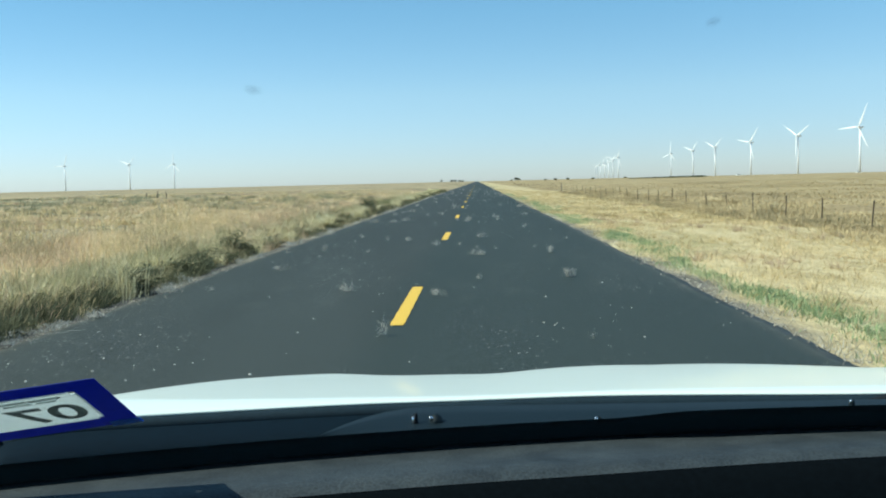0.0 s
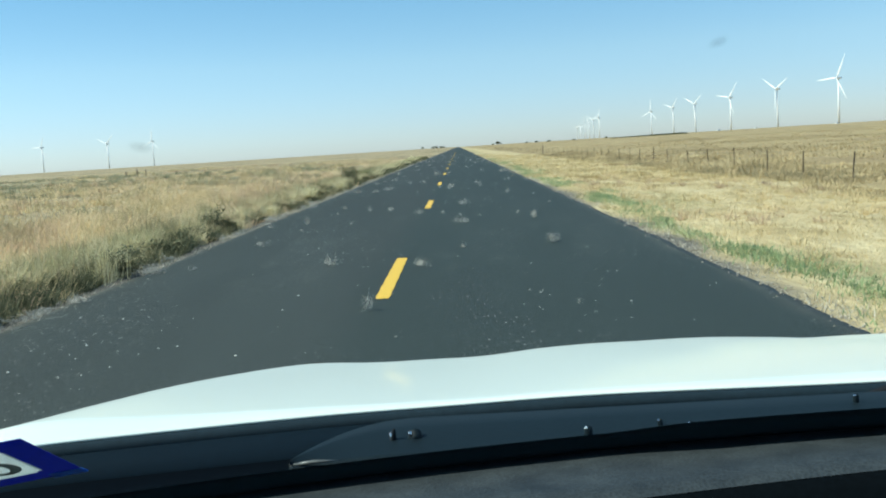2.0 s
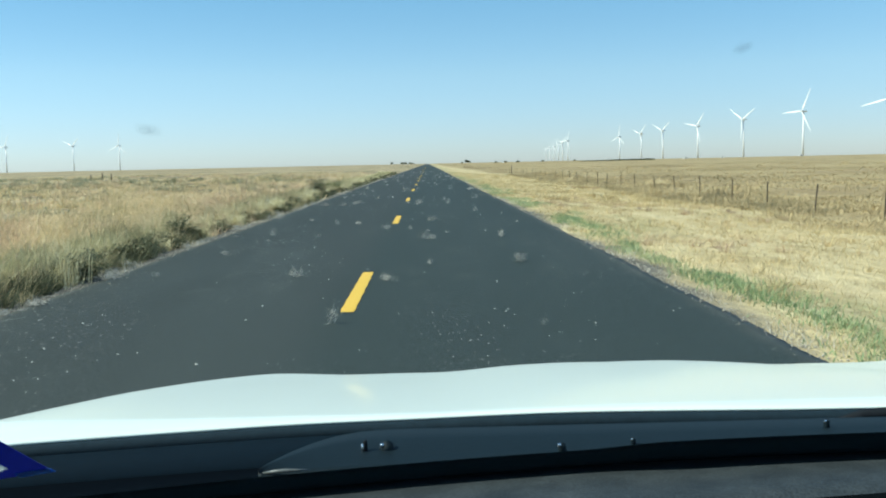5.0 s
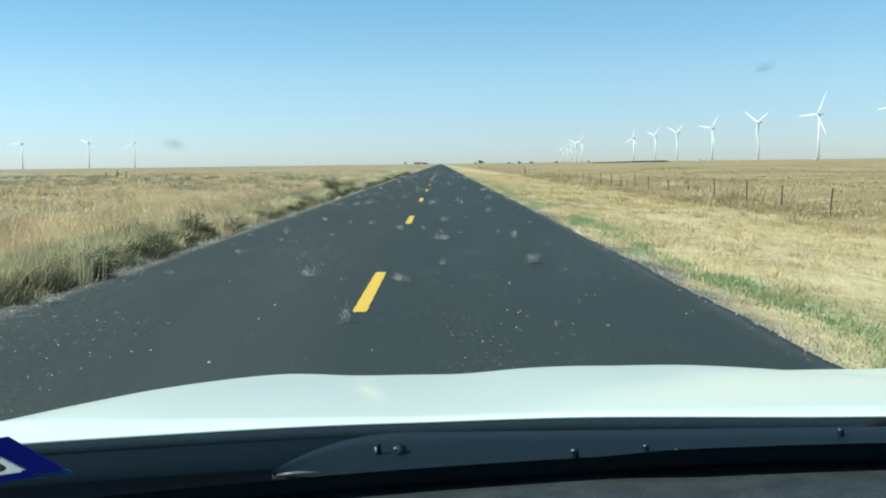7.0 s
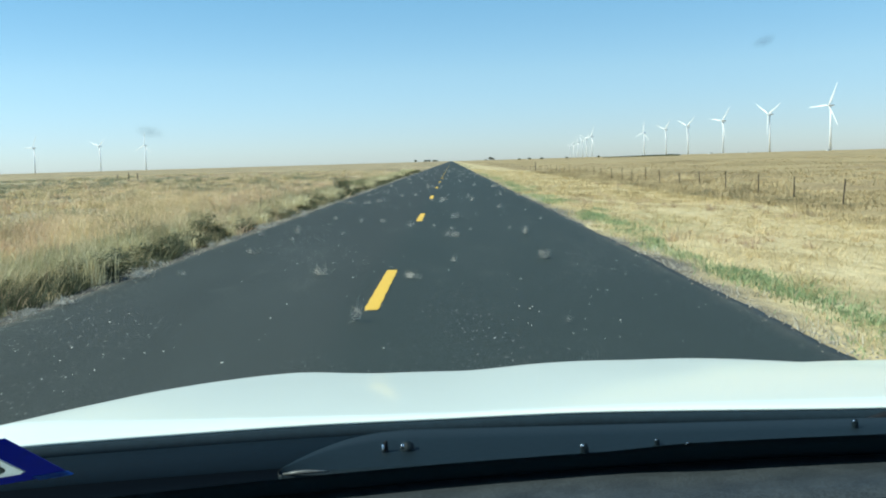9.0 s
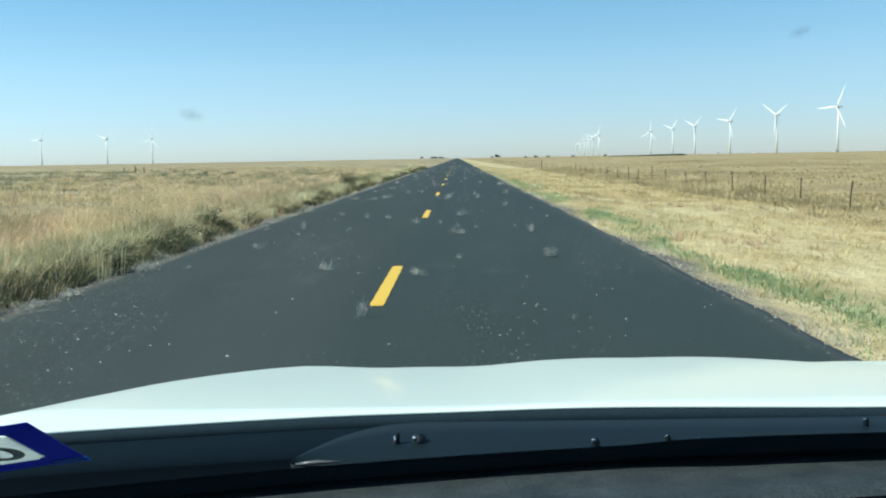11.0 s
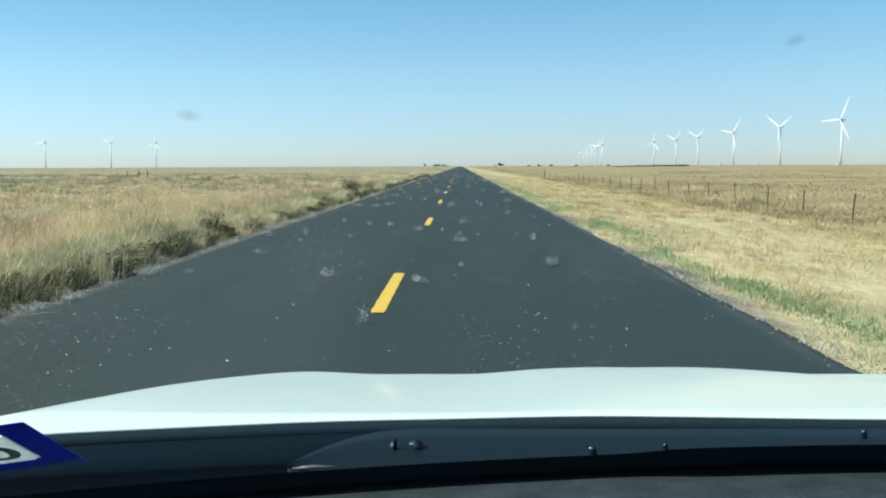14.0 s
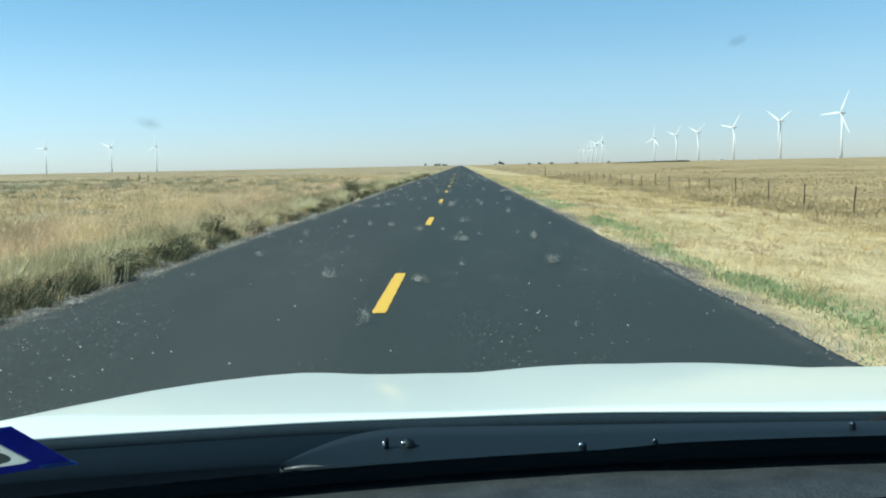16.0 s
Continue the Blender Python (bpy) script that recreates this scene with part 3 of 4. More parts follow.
# feathery seed heads: short slanting bits near the tops of the clumps
k = np.flatnonzero((h > 0.16) & (rng.random(len(h)) < 0.6))
lift = h[k] * rng.uniform(0.55, 1.0, len(k))
blades("seed_heads", x[k] + rng.normal(0, 0.05, len(k)), y[k] + rng.normal(0, 0.05, len(k)), rng.uniform(0.03, 0.08, len(k)), rng.uniform(0.006, 0.014, len(k)), np.full(len(k), 1.1), TALL, "feathery dry seed heads above the roadside grass", "grass", z=ground_z(x[k], y[k]) + lift)
x, y, s, a = clumps(700, -14, ROAD_LEFT - 0.6, 7, 60, 7, 0.22, 1.3)
blades("seed_stalks", x, y, s * rng.uniform(0.30, 0.58, len(x)), rng.uniform(0.003, 0.006, len(x)) * (1 + y / 40), np.full(len(x), 0.4), STALK, "thin brown seed stalks above the dry grass", "grass", turn=a)
x, y, s, a = clumps(4200, -28, ROAD_LEFT - 0.35, 32, 130, 22, 0.28, 1.5)
keep = ragged(x, y)
x, y, s, a = x[keep], y[keep], s[keep], a[keep]
h = s * (0.20 + 0.16 * rim(x)) * (0.35 + 1.0 * patch(x, y, 0.9, 1)) * rng.uniform(0.4, 1.2, len(x))
blades("tall_grass", x, y, h, rng.uniform(0.012, 0.030, len(x)), np.full(len(x), 1.0), TALL, "tall " + GOLD, "grass", turn=a)
# darker green bank at the rim, in irregular groups with gaps
n = 520
cy = 7 + 120 * rng.random(n) ** 1.7
gap = patch(0 * cy, cy, 0.5, 4) * 0.6 + patch(0 * cy, cy, 1.3, 9) * 0.4
cx = ROAD_LEFT - 0.34 - np.abs(rng.normal(0, 0.34, n))
cy, cx, gap = cy[gap > 0.36], cx[gap > 0.36], gap[gap > 0.36]
n, per = len(cx), 280
size = np.repeat(rng.uniform(0.5, 1.2, n) * (0.55 + 0.7 * gap), per)
a = rng.uniform(0, 2 * np.pi, n * per)
r = np.abs(rng.normal(0, 0.17, n * per)) * size
x, y = np.repeat(cx, per) + np.cos(a) * r, np.repeat(cy, per) + np.sin(a) * r * 1.5
keep = x < ROAD_LEFT - 0.06 - 0.60 * patch(0 * y, y, 0.42, 7) * patch(0 * y, y, 1.1, 3)
x, y, a, size = x[keep], y[keep], a[keep], size[keep]
blades("edge_grass", x, y, size * rng.uniform(0.06, 0.34, len(x)), rng.uniform(0.003, 0.008, len(x)) * (1 + y / 30), np.full(len(x), 0.95), WEED, "dark green grass clumps leaning over the asphalt edge", "grass", turn=a)
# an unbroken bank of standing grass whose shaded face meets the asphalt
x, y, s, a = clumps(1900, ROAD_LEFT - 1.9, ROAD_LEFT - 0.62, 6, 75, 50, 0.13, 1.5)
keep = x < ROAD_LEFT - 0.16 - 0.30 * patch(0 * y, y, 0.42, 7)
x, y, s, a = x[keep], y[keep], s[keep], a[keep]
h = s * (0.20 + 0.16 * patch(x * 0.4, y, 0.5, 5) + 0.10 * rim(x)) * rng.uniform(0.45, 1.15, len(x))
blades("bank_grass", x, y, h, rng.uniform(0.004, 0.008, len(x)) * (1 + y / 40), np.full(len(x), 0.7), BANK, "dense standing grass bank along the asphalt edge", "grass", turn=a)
# pale tussocks that arch over the rim, with dark hollows between them
cy = 7 + np.cumsum(rng.exponential(1.5, 60))
cy = cy[cy < 90]
cx = ROAD_LEFT - 0.42 - np.abs(rng.normal(0, 0.22, len(cy)))
n, per = len(cy), 420
size = np.repeat(rng.uniform(0.6, 1.35, n), per)
a = rng.uniform(0, 2 * np.pi, n * per)
r = np.abs(rng.normal(0, 0.10, n * per)) * size
x, y = np.repeat(cx, per) + np.cos(a) * r, np.repeat(cy, per) + np.sin(a) * r * 1.6
blades("arching_tussocks", x, y, size * rng.uniform(0.22, 0.46, len(x)), rng.uniform(0.003, 0.007, len(x)) * (1 + y / 40), np.full(len(x), 1.05), TUSSOCK, "pale straw tussocks arching over the asphalt edge", "grass", turn=a, bend=1.6)
# taller olive and golden tufts standing over it
n = 380
cy = 7 + 120 * rng.random(n) ** 1.6
cx = ROAD_LEFT - 0.88 - np.abs(rng.normal(0, 0.40, n))
n, per = len(cx), 210
size = np.repeat(rng.uniform(0.35, 1.25, n) * (0.5 + 0.7 * patch(0 * cy, cy, 0.6, 2)), per)
a = rng.uniform(0, 2 * np.pi, n * per)
r = np.abs(rng.normal(0, 0.13, n * per)) * size
x, y = np.repeat(cx, per) + np.cos(a) * r, np.repeat(cy, per) + np.sin(a) * r * 1.4
keep = x < ROAD_LEFT - 0.72
x, y, a, size = x[keep], y[keep], a[keep], size[keep]
blades("rim_grass", x, y, size * rng.uniform(0.15, 0.60, len(x)), rng.uniform(0.003, 0.008, len(x)) * (1 + y / 40), np.full(len(x), 0.8), RIM_GRASS, "olive and golden grass tufts along the asphalt edge", "grass", turn=a)
# the field behind it
x, y, s, a = clumps(5200, -75, -9.5, 16, 190, 14, 0.40, 1.6)
x = np.where(x < -0.55 * y - 8, -9.5 - (rng.random(len(x)) * (0.5 * y)), x)
blades("field_grass", x, y, s * (0.12 + 0.17 * patch(x, y, 0.23, 2)), rng.uniform(0.03, 0.07, len(x)), np.full(len(x), 1.0), FIELD, "dry tan grass of the open field", "grass", turn=a)
# low grey-green shrubs in long drifts across the field
n = 1500
cy = 20 + 120 * rng.random(n) ** 1.3
cx = -9.5 - (0.52 * cy - 2) * rng.random(n)
keep = patch(cx * 0.30, cy, 0.30, 5) * 0.75 + patch(cx, cy, 0.9, 2) * 0.25 > 0.62
cx, cy = cx[keep], cy[keep]
n, per = len(cx), 90
size = np.repeat(rng.uniform(0.5, 1.4, n), per)
a = rng.uniform(0, 2 * np.pi, n * per)
r = np.abs(rng.normal(0, 0.26, n * per)) * size
x, y = np.repeat(cx, per) + np.cos(a) * r * 1.5, np.repeat(cy, per) + np.sin(a) * r
blades("low_brush", x, y, size * rng.uniform(0.10, 0.34, len(x)), rng.uniform(0.02, 0.05, len(x)), np.full(len(x), 0.7), SAGE, "low grey-green shrubs drifting through the dry field", "brush", turn=a)
# mown straw on the near verge
x, y, s, a = clumps(4700, ROAD_RIGHT + 0.12, 11.8, 5, 38, 22, 0.17, 1.4)
keep = x > ROAD_RIGHT + 0.06 + 0.30 * patch(x, y, 1.3, 7)
x, y, s, a = x[keep], y[keep], s[keep], a[keep]
blades("mown_grass", x, y, s * (0.05 + 0.10 * patch(x, y, 0.9, 4)), rng.uniform(0.003, 0.007, len(x)) * (0.8 + y / 40), np.full(len(x), 1.3), MOWN, "short mown straw-coloured grass of the verge", "grass", turn=a)
x, y, s, a = clumps(5200, ROAD_RIGHT + 0.15, 11.8, 36, 140, 12, 0.3, 1.5)
blades("mown_grass", x, y, s * (0.09 + 0.10 * patch(x, y, 0.6, 4)), rng.uniform(0.02, 0.04, len(x)), np.full(len(x), 1.2), MOWN, "short mown straw-coloured grass of the verge", "grass", turn=a)
# green growth next to the asphalt, in drifts of uneven size
n = 74
cy = 5 + 85 * rng.random(n) ** 1.4
cx = ROAD_RIGHT + 0.22 + np.abs(rng.normal(0, 0.42, n)) + 0.25 * patch(0 * cy, cy, 0.3, 2)
per = 520
size = np.repeat(rng.uniform(0.3, 1.5, n), per)
x = np.repeat(cx, per) + rng.normal(0, 0.17, n * per) * size
y = np.repeat(cy, per) + rng.normal(0, 0.60, n * per) * size
keep = x > ROAD_RIGHT + 0.05
x, y = x[keep], y[keep]
blades("green_grass", x, y, rng.uniform(0.03, 0.11, len(x)), rng.uniform(0.006, 0.014, len(x)) * (1 + y / 50), np.full(len(x), 0.9), GREEN, "patchy green grass beside the gravel edge", "grass")
# scattered coarse tufts that stand out of the mown straw
x, y, s, a = clumps(420, ROAD_RIGHT + 0.8, 10.5, 6, 60, 40, 0.10, 1.3)
blades("coarse_tufts", x, y, s * rng.uniform(0.06, 0.24, len(x)), rng.uniform(0.005, 0.010, len(x)) * (1 + y / 60), np.full(len(x), 0.9), FIELD, "coarse brownish tufts standing in the mown verge", "grass", turn=a)
# tall dry grass along the fence and the pasture behind it
x, y, s, a = clumps(4000, 10.2, 16.5, 14, 130, 16, 0.26, 1.4)
h = s * (0.10 + 0.52 * patch(x, y, 0.75, 6) ** 2) * rng.uniform(0.5, 1.2, len(x))
blades("fence_grass", x, y, h, rng.uniform(0.012, 0.022, len(x)) * (1 + y / 90), np.full(len(x), 0.85), FENCE_GRASS, "tall dry grass standing along the wire fence", "grass", turn=a)
x, y, s, a = clumps(900, 10.6, 14.5, 12, 120, 46, 0.26, 1.3)
keep = patch(x * 0.3, y, 0.35, 3) > 0.5
x, y, s, a = x[keep], y[keep], s[keep], a[keep]
blades("ditch_brush", x, y, s * rng.uniform(0.08, 0.36, len(x)), rng.uniform(0.008, 0.018, len(x)) * (1 + y / 80), np.full(len(x), 1.0), BRUSH, "low grey-brown brush in the shallow ditch by the fence", "brush", turn=a)
x, y, s, a = clumps(3600, 15, 80, 24, 220, 14, 0.45, 1.5)
x = np.where(x > 0.62 * y + 8, 15 + (rng.random(len(x)) * (0.55 * y)), x)
blades("pasture_grass", x, y, s * (0.08 + 0.16 * patch(x, y, 0.2, 8)), rng.uniform(0.03, 0.07, len(x)), np.full(len(x), 1.0), PASTURE, "dry brownish grass of the pasture behind the fence", "grass", turn=a)

# thatch along the edges of the asphalt
n = 26000
y = 6 + 80 * rng.random(n) ** 1.5
rightside = rng.random(n) < 0.36
x = np.where(rightside, ROAD_RIGHT + np.abs(rng.normal(0.05, 0.25, n)), ROAD_LEFT - np.abs(rng.normal(0.04, 0.28, n)))
keep = rng.random(n) < np.clip(2.6 * patch(x * 0.4, y, 0.7, 5) * patch(x * 0.2, y, 1.9, 2) - 0.25, 0.05, 1)
x, y, n = x[keep], y[keep], int(keep.sum())
blades("edge_thatch", x, y, rng.uniform(0.04, 0.15, n), rng.uniform(0.003, 0.008, n) * (1 + y / 40), np.full(n, 1.35), THATCH, "pale dead thatch lying along the asphalt edges", "straw")


# ---- wispy straw tufts blown onto the asphalt ----
def straw_tuft(count, size, flat, stalks):
    """A loose tangle of thin dry strands round a few uneven knots; some stalks reach out of it."""
    az, el = rng.uniform(0, 2 * np.pi, count), rng.normal(0.25, 0.7, count) * flat
    out = np.stack([np.cos(az) * np.cos(el), np.sin(az) * np.cos(el), np.sin(el)], -1)
    length = size * rng.uniform(0.2, 0.8, count)
    length[:stalks] = size * rng.uniform(1.1, 1.8, stalks)
    knots = np.clip(rng.normal(0, 0.32, (4, 3)), -0.45, 0.45) * size * (1.0, 1.0, 0.0)
    which = rng.choice(4, count, p=(0.46, 0.26, 0.18, 0.10))
    loose = np.array((0.14, 0.22, 0.28, 0.40))[which][:, None]
    heart = knots[which] + np.clip(rng.normal(0, 1.0, (count, 3)), -1.8, 1.8) * size * loose * (1.0, 1.0, 0.6 * flat)
    heart[:, 2] = np.abs(heart[:, 2]) + 0.25 * size * flat * rng.random(count)
    root, tip = heart - out * (0.5 * length)[:, None], heart + out * (0.5 * length)[:, None]
    mid = heart + rng.normal(0, 0.10 * size, (count, 3))
    side = np.cross(out, rng.normal(0, 1, (count, 3)))
    side *= (rng.uniform(0.0007, 0.0017, count) / np.linalg.norm(side, axis=1))[:, None]
    for line in (root, mid, tip):
        line[:, 2] = np.maximum(line[:, 2], 0.003)
    v = np.stack([root - side, root + side, mid - side, mid + side, tip], 1)
    k = 5 * np.arange(count)
    return mesh_arrays("straw_tuft", v.reshape(-1, 3), np.stack([k, k + 1, k + 3, k + 2], -1), np.stack([k + 2, k + 3, k + 4], -1), STRAW_BITS)


tuft_meshes = [straw_tuft(*kind) for kind in ((110, 0.12, 1.2, 0), (80, 0.10, 1.6, 2), (150, 0.16, 0.9, 1), (45, 0.12, 1.4, 3), (170, 0.19, 1.0, 0), (60, 0.15, 0.8, 2), (30, 0.10, 1.8, 1), (90, 0.15, 1.3, 3), (50, 0.20, 0.7, 0))]
yt = 6.2
while yt < 150:
    yt += random.expovariate(1.55)
    xt = random.uniform(ROAD_LEFT + 0.25, ROAD_RIGHT - 0.15)
    tuft = new("straw_tuft", random.choice(tuft_meshes))
    grow = random.choice((0.45, 0.6, 0.75, 0.9, 1.2))
    tuft.matrix_basis = pose(xt, yt, float(crown(xt)) + 0.001, 0, 0, random.uniform(0, 360)) @ Matrix.Diagonal((grow * random.uniform(0.7, 1.2), grow * random.uniform(0.8, 1.5), grow * random.uniform(1.0, 1.7), 1))
    tagged(tuft, "pale wispy dry straw tuft lying on the asphalt", "straw", "straw tufts on the road")


yt = 6.5
while yt < 110:    # more of them have caught along the far edge
    yt += random.choice((0.3, 0.6, 1.0, 1.8)) * (1 + yt / 60)
    xt = ROAD_LEFT + random.gauss(-0.06, 0.12)
    tuft = new("straw_tuft", random.choice(tuft_meshes))
    grow = random.uniform(0.8, 1.7)
    tuft.matrix_basis = pose(xt, yt, max(float(crown(xt)), float(ground_z(xt, yt))) + 0.002, 0, 0, random.uniform(0, 360)) @ Matrix.Diagonal((grow * 0.9, grow * 1.5, grow * 0.6, 1))
    tagged(tuft, "pale flattened straw tuft caught along the asphalt edge", "straw", "straw tufts on the edge")


# ---- weeds beside the far lane ----
def weed(height, leaves, spread):
    me = thing("weed", "dark green leafy weed growing at the asphalt edge", "weed", group="roadside weeds")
    stems, leaf = bmesh.new(), []
    for k in range(6):
        a, r = random.uniform(0, 6.28), random.uniform(0.2, 1.0) * spread
        top = Vector((math.cos(a) * r, math.sin(a) * r, height * random.uniform(0.6, 1.0)))
        tube(stems, [(0, 0, -0.05), top * 0.5 + Vector((0, 0, height * 0.1)), top], [0.006, 0.005, 0.002], 5, False)
        leaf += [(top * t, a) for t in [random.uniform(0.15, 1.05) for _ in range(leaves // 6)]]
    part("stem", stems, STEM, me)
    lv = bmesh.new()
    for p, a in leaf:
        p = p + Vector((random.gauss(0, spread * 0.3), random.gauss(0, spread * 0.3), random.gauss(0, height * 0.08)))
        p.z = max(p.z, 0.02)
        d = Vector((random.gauss(0, 1), random.gauss(0, 1), random.gauss(0.3, 0.5))).normalized() * random.uniform(0.024, 0.064)
        w = d.orthogonal().normalized() * d.length * 0.21
        vs = [lv.verts.new(c) for c in (p, p + d * 0.5 + w, p + d, p + d * 0.5 - w)]
        lv.faces.new(vs)
    part("leaves", lv, WEED, me)
    return me


kinds = [weed(0.36, 960, 0.26), weed(0.26, 840, 0.30), weed(0.46, 1080, 0.24), weed(0.20, 700, 0.24)]
for k, w in enumerate(kinds):
    w.location = (-4.35 - 0.1 * k, 11.5 + 3.1 * k, float(ground_z(-4.4, 12 + 3 * k)))
yw = 6.3
while yw < 130:
    yw += random.choice((0.18, 0.25, 0.35, 0.6, 1.0)) * (1 + yw / 75)
    xw = ROAD_LEFT - 0.36 - abs(random.gauss(0, 0.24))
    sc = random.choice((0.5, 0.6, 0.7, 0.8, 1.0) if yw < 18 else (0.4, 0.5, 0.6, 0.7)) * random.uniform(0.85, 1.15)
    w = copy_thing(random.choice(kinds), pose(xw, yw, float(ground_z(xw, yw)), 0, 0, random.uniform(0, 360)))
    w.scale = (sc * 1.1, sc * 1.1, sc)

# one larger bush and three short posts in the field
bush = weed(0.9, 4200, 0.45)
bush.name = "roadside_bush"
bush.location = (ROAD_LEFT - 0.85, 41.0, float(ground_z(ROAD_LEFT - 0.85, 41.0)))
tagged(bush, "dense dark green bush beside the asphalt edge", "bush", "roadside bushes")
bm = bmesh.new()
tube(bm, [(0, 0, -0.3), (0.01, 0, 0.35), (0, 0.01, 0.72)], [0.08, 0.075, 0.07], 8)
stub_mesh = finish("short_post", bm, TIMBER)
for k, x in enumerate((-41.5, -40.3, -39.4)):
    stub = new("short_post", stub_mesh)
    stub.matrix_basis = pose(x, 120.0 + 0.6 * k, float(ground_z(x, 120)), random.uniform(-3, 3), random.uniform(-3, 3), 20 * k)
    tagged(stub, "short dark timber post standing in the dry field", "post", "field posts")

# ---- wire fence ----
FENCE_X, SPACING = 13.0, 4.7
fence = thing("wire_fence", "old wire fence on thin rusty steel posts in dry grass", "fence", (FENCE_X, 0, 0))
bm = bmesh.new()
box(bm, -0.019, 0.019, -0.004, 0.004, -0.5, 1.0)
box(bm, -0.004, 0.004, 0.004, 0.040, -0.5, 1.0)
for k in range(8):
    box(bm, -0.022, 0.022, -0.012, -0.003, 0.12 + k * 0.11, 0.14 + k * 0.11)
steel = finish("post", bm, POST, False)
bm = bmesh.new()
tube(bm, [(0, 0, -0.6), (0.01, 0, 0.5), (0.0, 0.01, 1.25)], [0.085, 0.08, 0.07], 10)
wood = finish("timber_post", bm, TIMBER)
tops = []
for k in range(-3, 70):
    y = 27.5 + SPACING * k + random.uniform(-0.25, 0.25)
    z = float(ground_z(FENCE_X, y))
    timber = k == 26
    ob = new("timber_post" if timber else "post", wood if timber else steel)
    ob.parent = fence
    ob.matrix_basis = pose(random.uniform(-0.08, 0.08), y, z - random.uniform(0.0, 0.08), random.gauss(0, 2.0), random.gauss(0, 2.5), random.uniform(-20, 20))
    tops.append((y, z))
for hgt in (0.28, 0.50, 0.72, 0.92):
    bm = bmesh.new()
    path = []
    for (ya, za), (yb, zb) in zip(tops, tops[1:]):
        path += [(-0.03, ya, za + hgt), (-0.03, (ya + yb) / 2, (za + zb) / 2 + hgt - 0.02)]
    tube(bm, path, 0.0022, 4, False)
    part("wire", bm, WIRE, fence)

# ---- wind turbines ----
HUB, BLADE = 92.0, 52.0
bm = bmesh.new()
tube(bm, [(0, 0, 0), (0, 0, HUB * 0.5), (0, 0, HUB - 1.5)], [2.3, 1.9, 1.35], 20)
tower_mesh = finish("tower", bm, TURBINE)
bm = bmesh.new()
box(bm, -2.0, 2.0, -4.0, 8.5, -1.9, 2.1)
bmesh.ops.bevel(bm, geom=bm.edges[:], offset=0.7, segments=3, affect="EDGES")
nacelle_mesh = finish("nacelle", bm, TURBINE)
bm = bmesh.new()
tube(bm, [(0, 0.2, 0), (0, -1.2, 0), (0, -2.6, 0), (0, -3.4, 0)], [1.7, 1.8, 1.3, 0.3], 16)
hub_mesh = finish("rotor_hub", bm, TURBINE)
bm = bmesh.new()
sections = ((1.0, 1.0, 1.0, 0.0), (4.0, 1.0, 0.95, 4.0), (9.0, 2.0, 0.65, 12.0), (18.0, 1.65, 0.42, 8.0), (32.0, 1.15, 0.28, 4.0), (45.0, 0.7, 0.16, 1.0), (BLADE, 0.12, 0.05, 0.0))
rings = []
for r, chord, thick, twist in sections:
    a = radians(twist)
    ring = []
    for k in range(12):
        c, s2 = math.cos(k * math.pi / 6) * chord, math.sin(k * math.pi / 6) * thick
        ring.append(bm.verts.new((c * math.cos(a) - s2 * math.sin(a) + 0.25 * chord, c * math.sin(a) + s2 * math.cos(a) - 0.0006 * r * r, r)))
    rings.append(ring)
for a, c in zip(rings, rings[1:]):
    for k in range(12):
        bm.faces.new((a[k], a[(k + 1) % 12], c[(k + 1) % 12], c[k]))
bm.faces.new(rings[-1])
blade_mesh = finish("rotor_blade", bm, TURBINE)


def turbine(x, y, turn, heading, size=1.0):
    t = thing("wind_turbine", "tall white three-bladed wind turbine standing on the prairie", "wind turbine", (x, y, -1.0), "wind farm")
    t.rotation_euler = (0, 0, radians(heading))
    t.scale = (size, size, size)
    for name, me, at in (("tower", tower_mesh, (0, 0, 0)), ("nacelle", nacelle_mesh, (0, 0, HUB)), ("rotor_hub", hub_mesh, (0, -4.0, HUB))):
        ob = new(name, me)
        ob.parent, ob.location = t, at
    for k in range(3):    # the blades sit on the hub, built last
        vane = new("rotor_blade", blade_mesh)
        vane.parent = ob
        vane.matrix_basis = pose(0, -1.4, 0, 0, turn + 120 * k, 0)
    return t


ROW_X = 800.0
for k, (slope, turn) in enumerate(((0.478, 20), (0.389, 28), (0.327, 62), (0.2795, 40), (0.2435, 55), (0.2210, 48), (0.1985, 10))):
    turbine(ROW_X, ROW_X / slope, turn, -62 - 3 * (k % 3), 1.04)
for k, (slope, depth) in enumerate(((0.1450, 4300), (0.1395, 4420), (0.1350, 4500), (0.1305, 4560), (0.1260, 4600), (0.1225, 4630))):
    turbine(depth * slope, depth, 25 + 31 * k, -62 - 4 * (k % 3), 0.98 - 0.08 * k)
for slope, depth, turn in ((-0.431, 3500, 30), (-0.3625, 3550, 52), (-0.3155, 3600, 8), (-0.508, 3500, 70)):
    turbine(depth * slope, depth, turn, -30, 1.0)


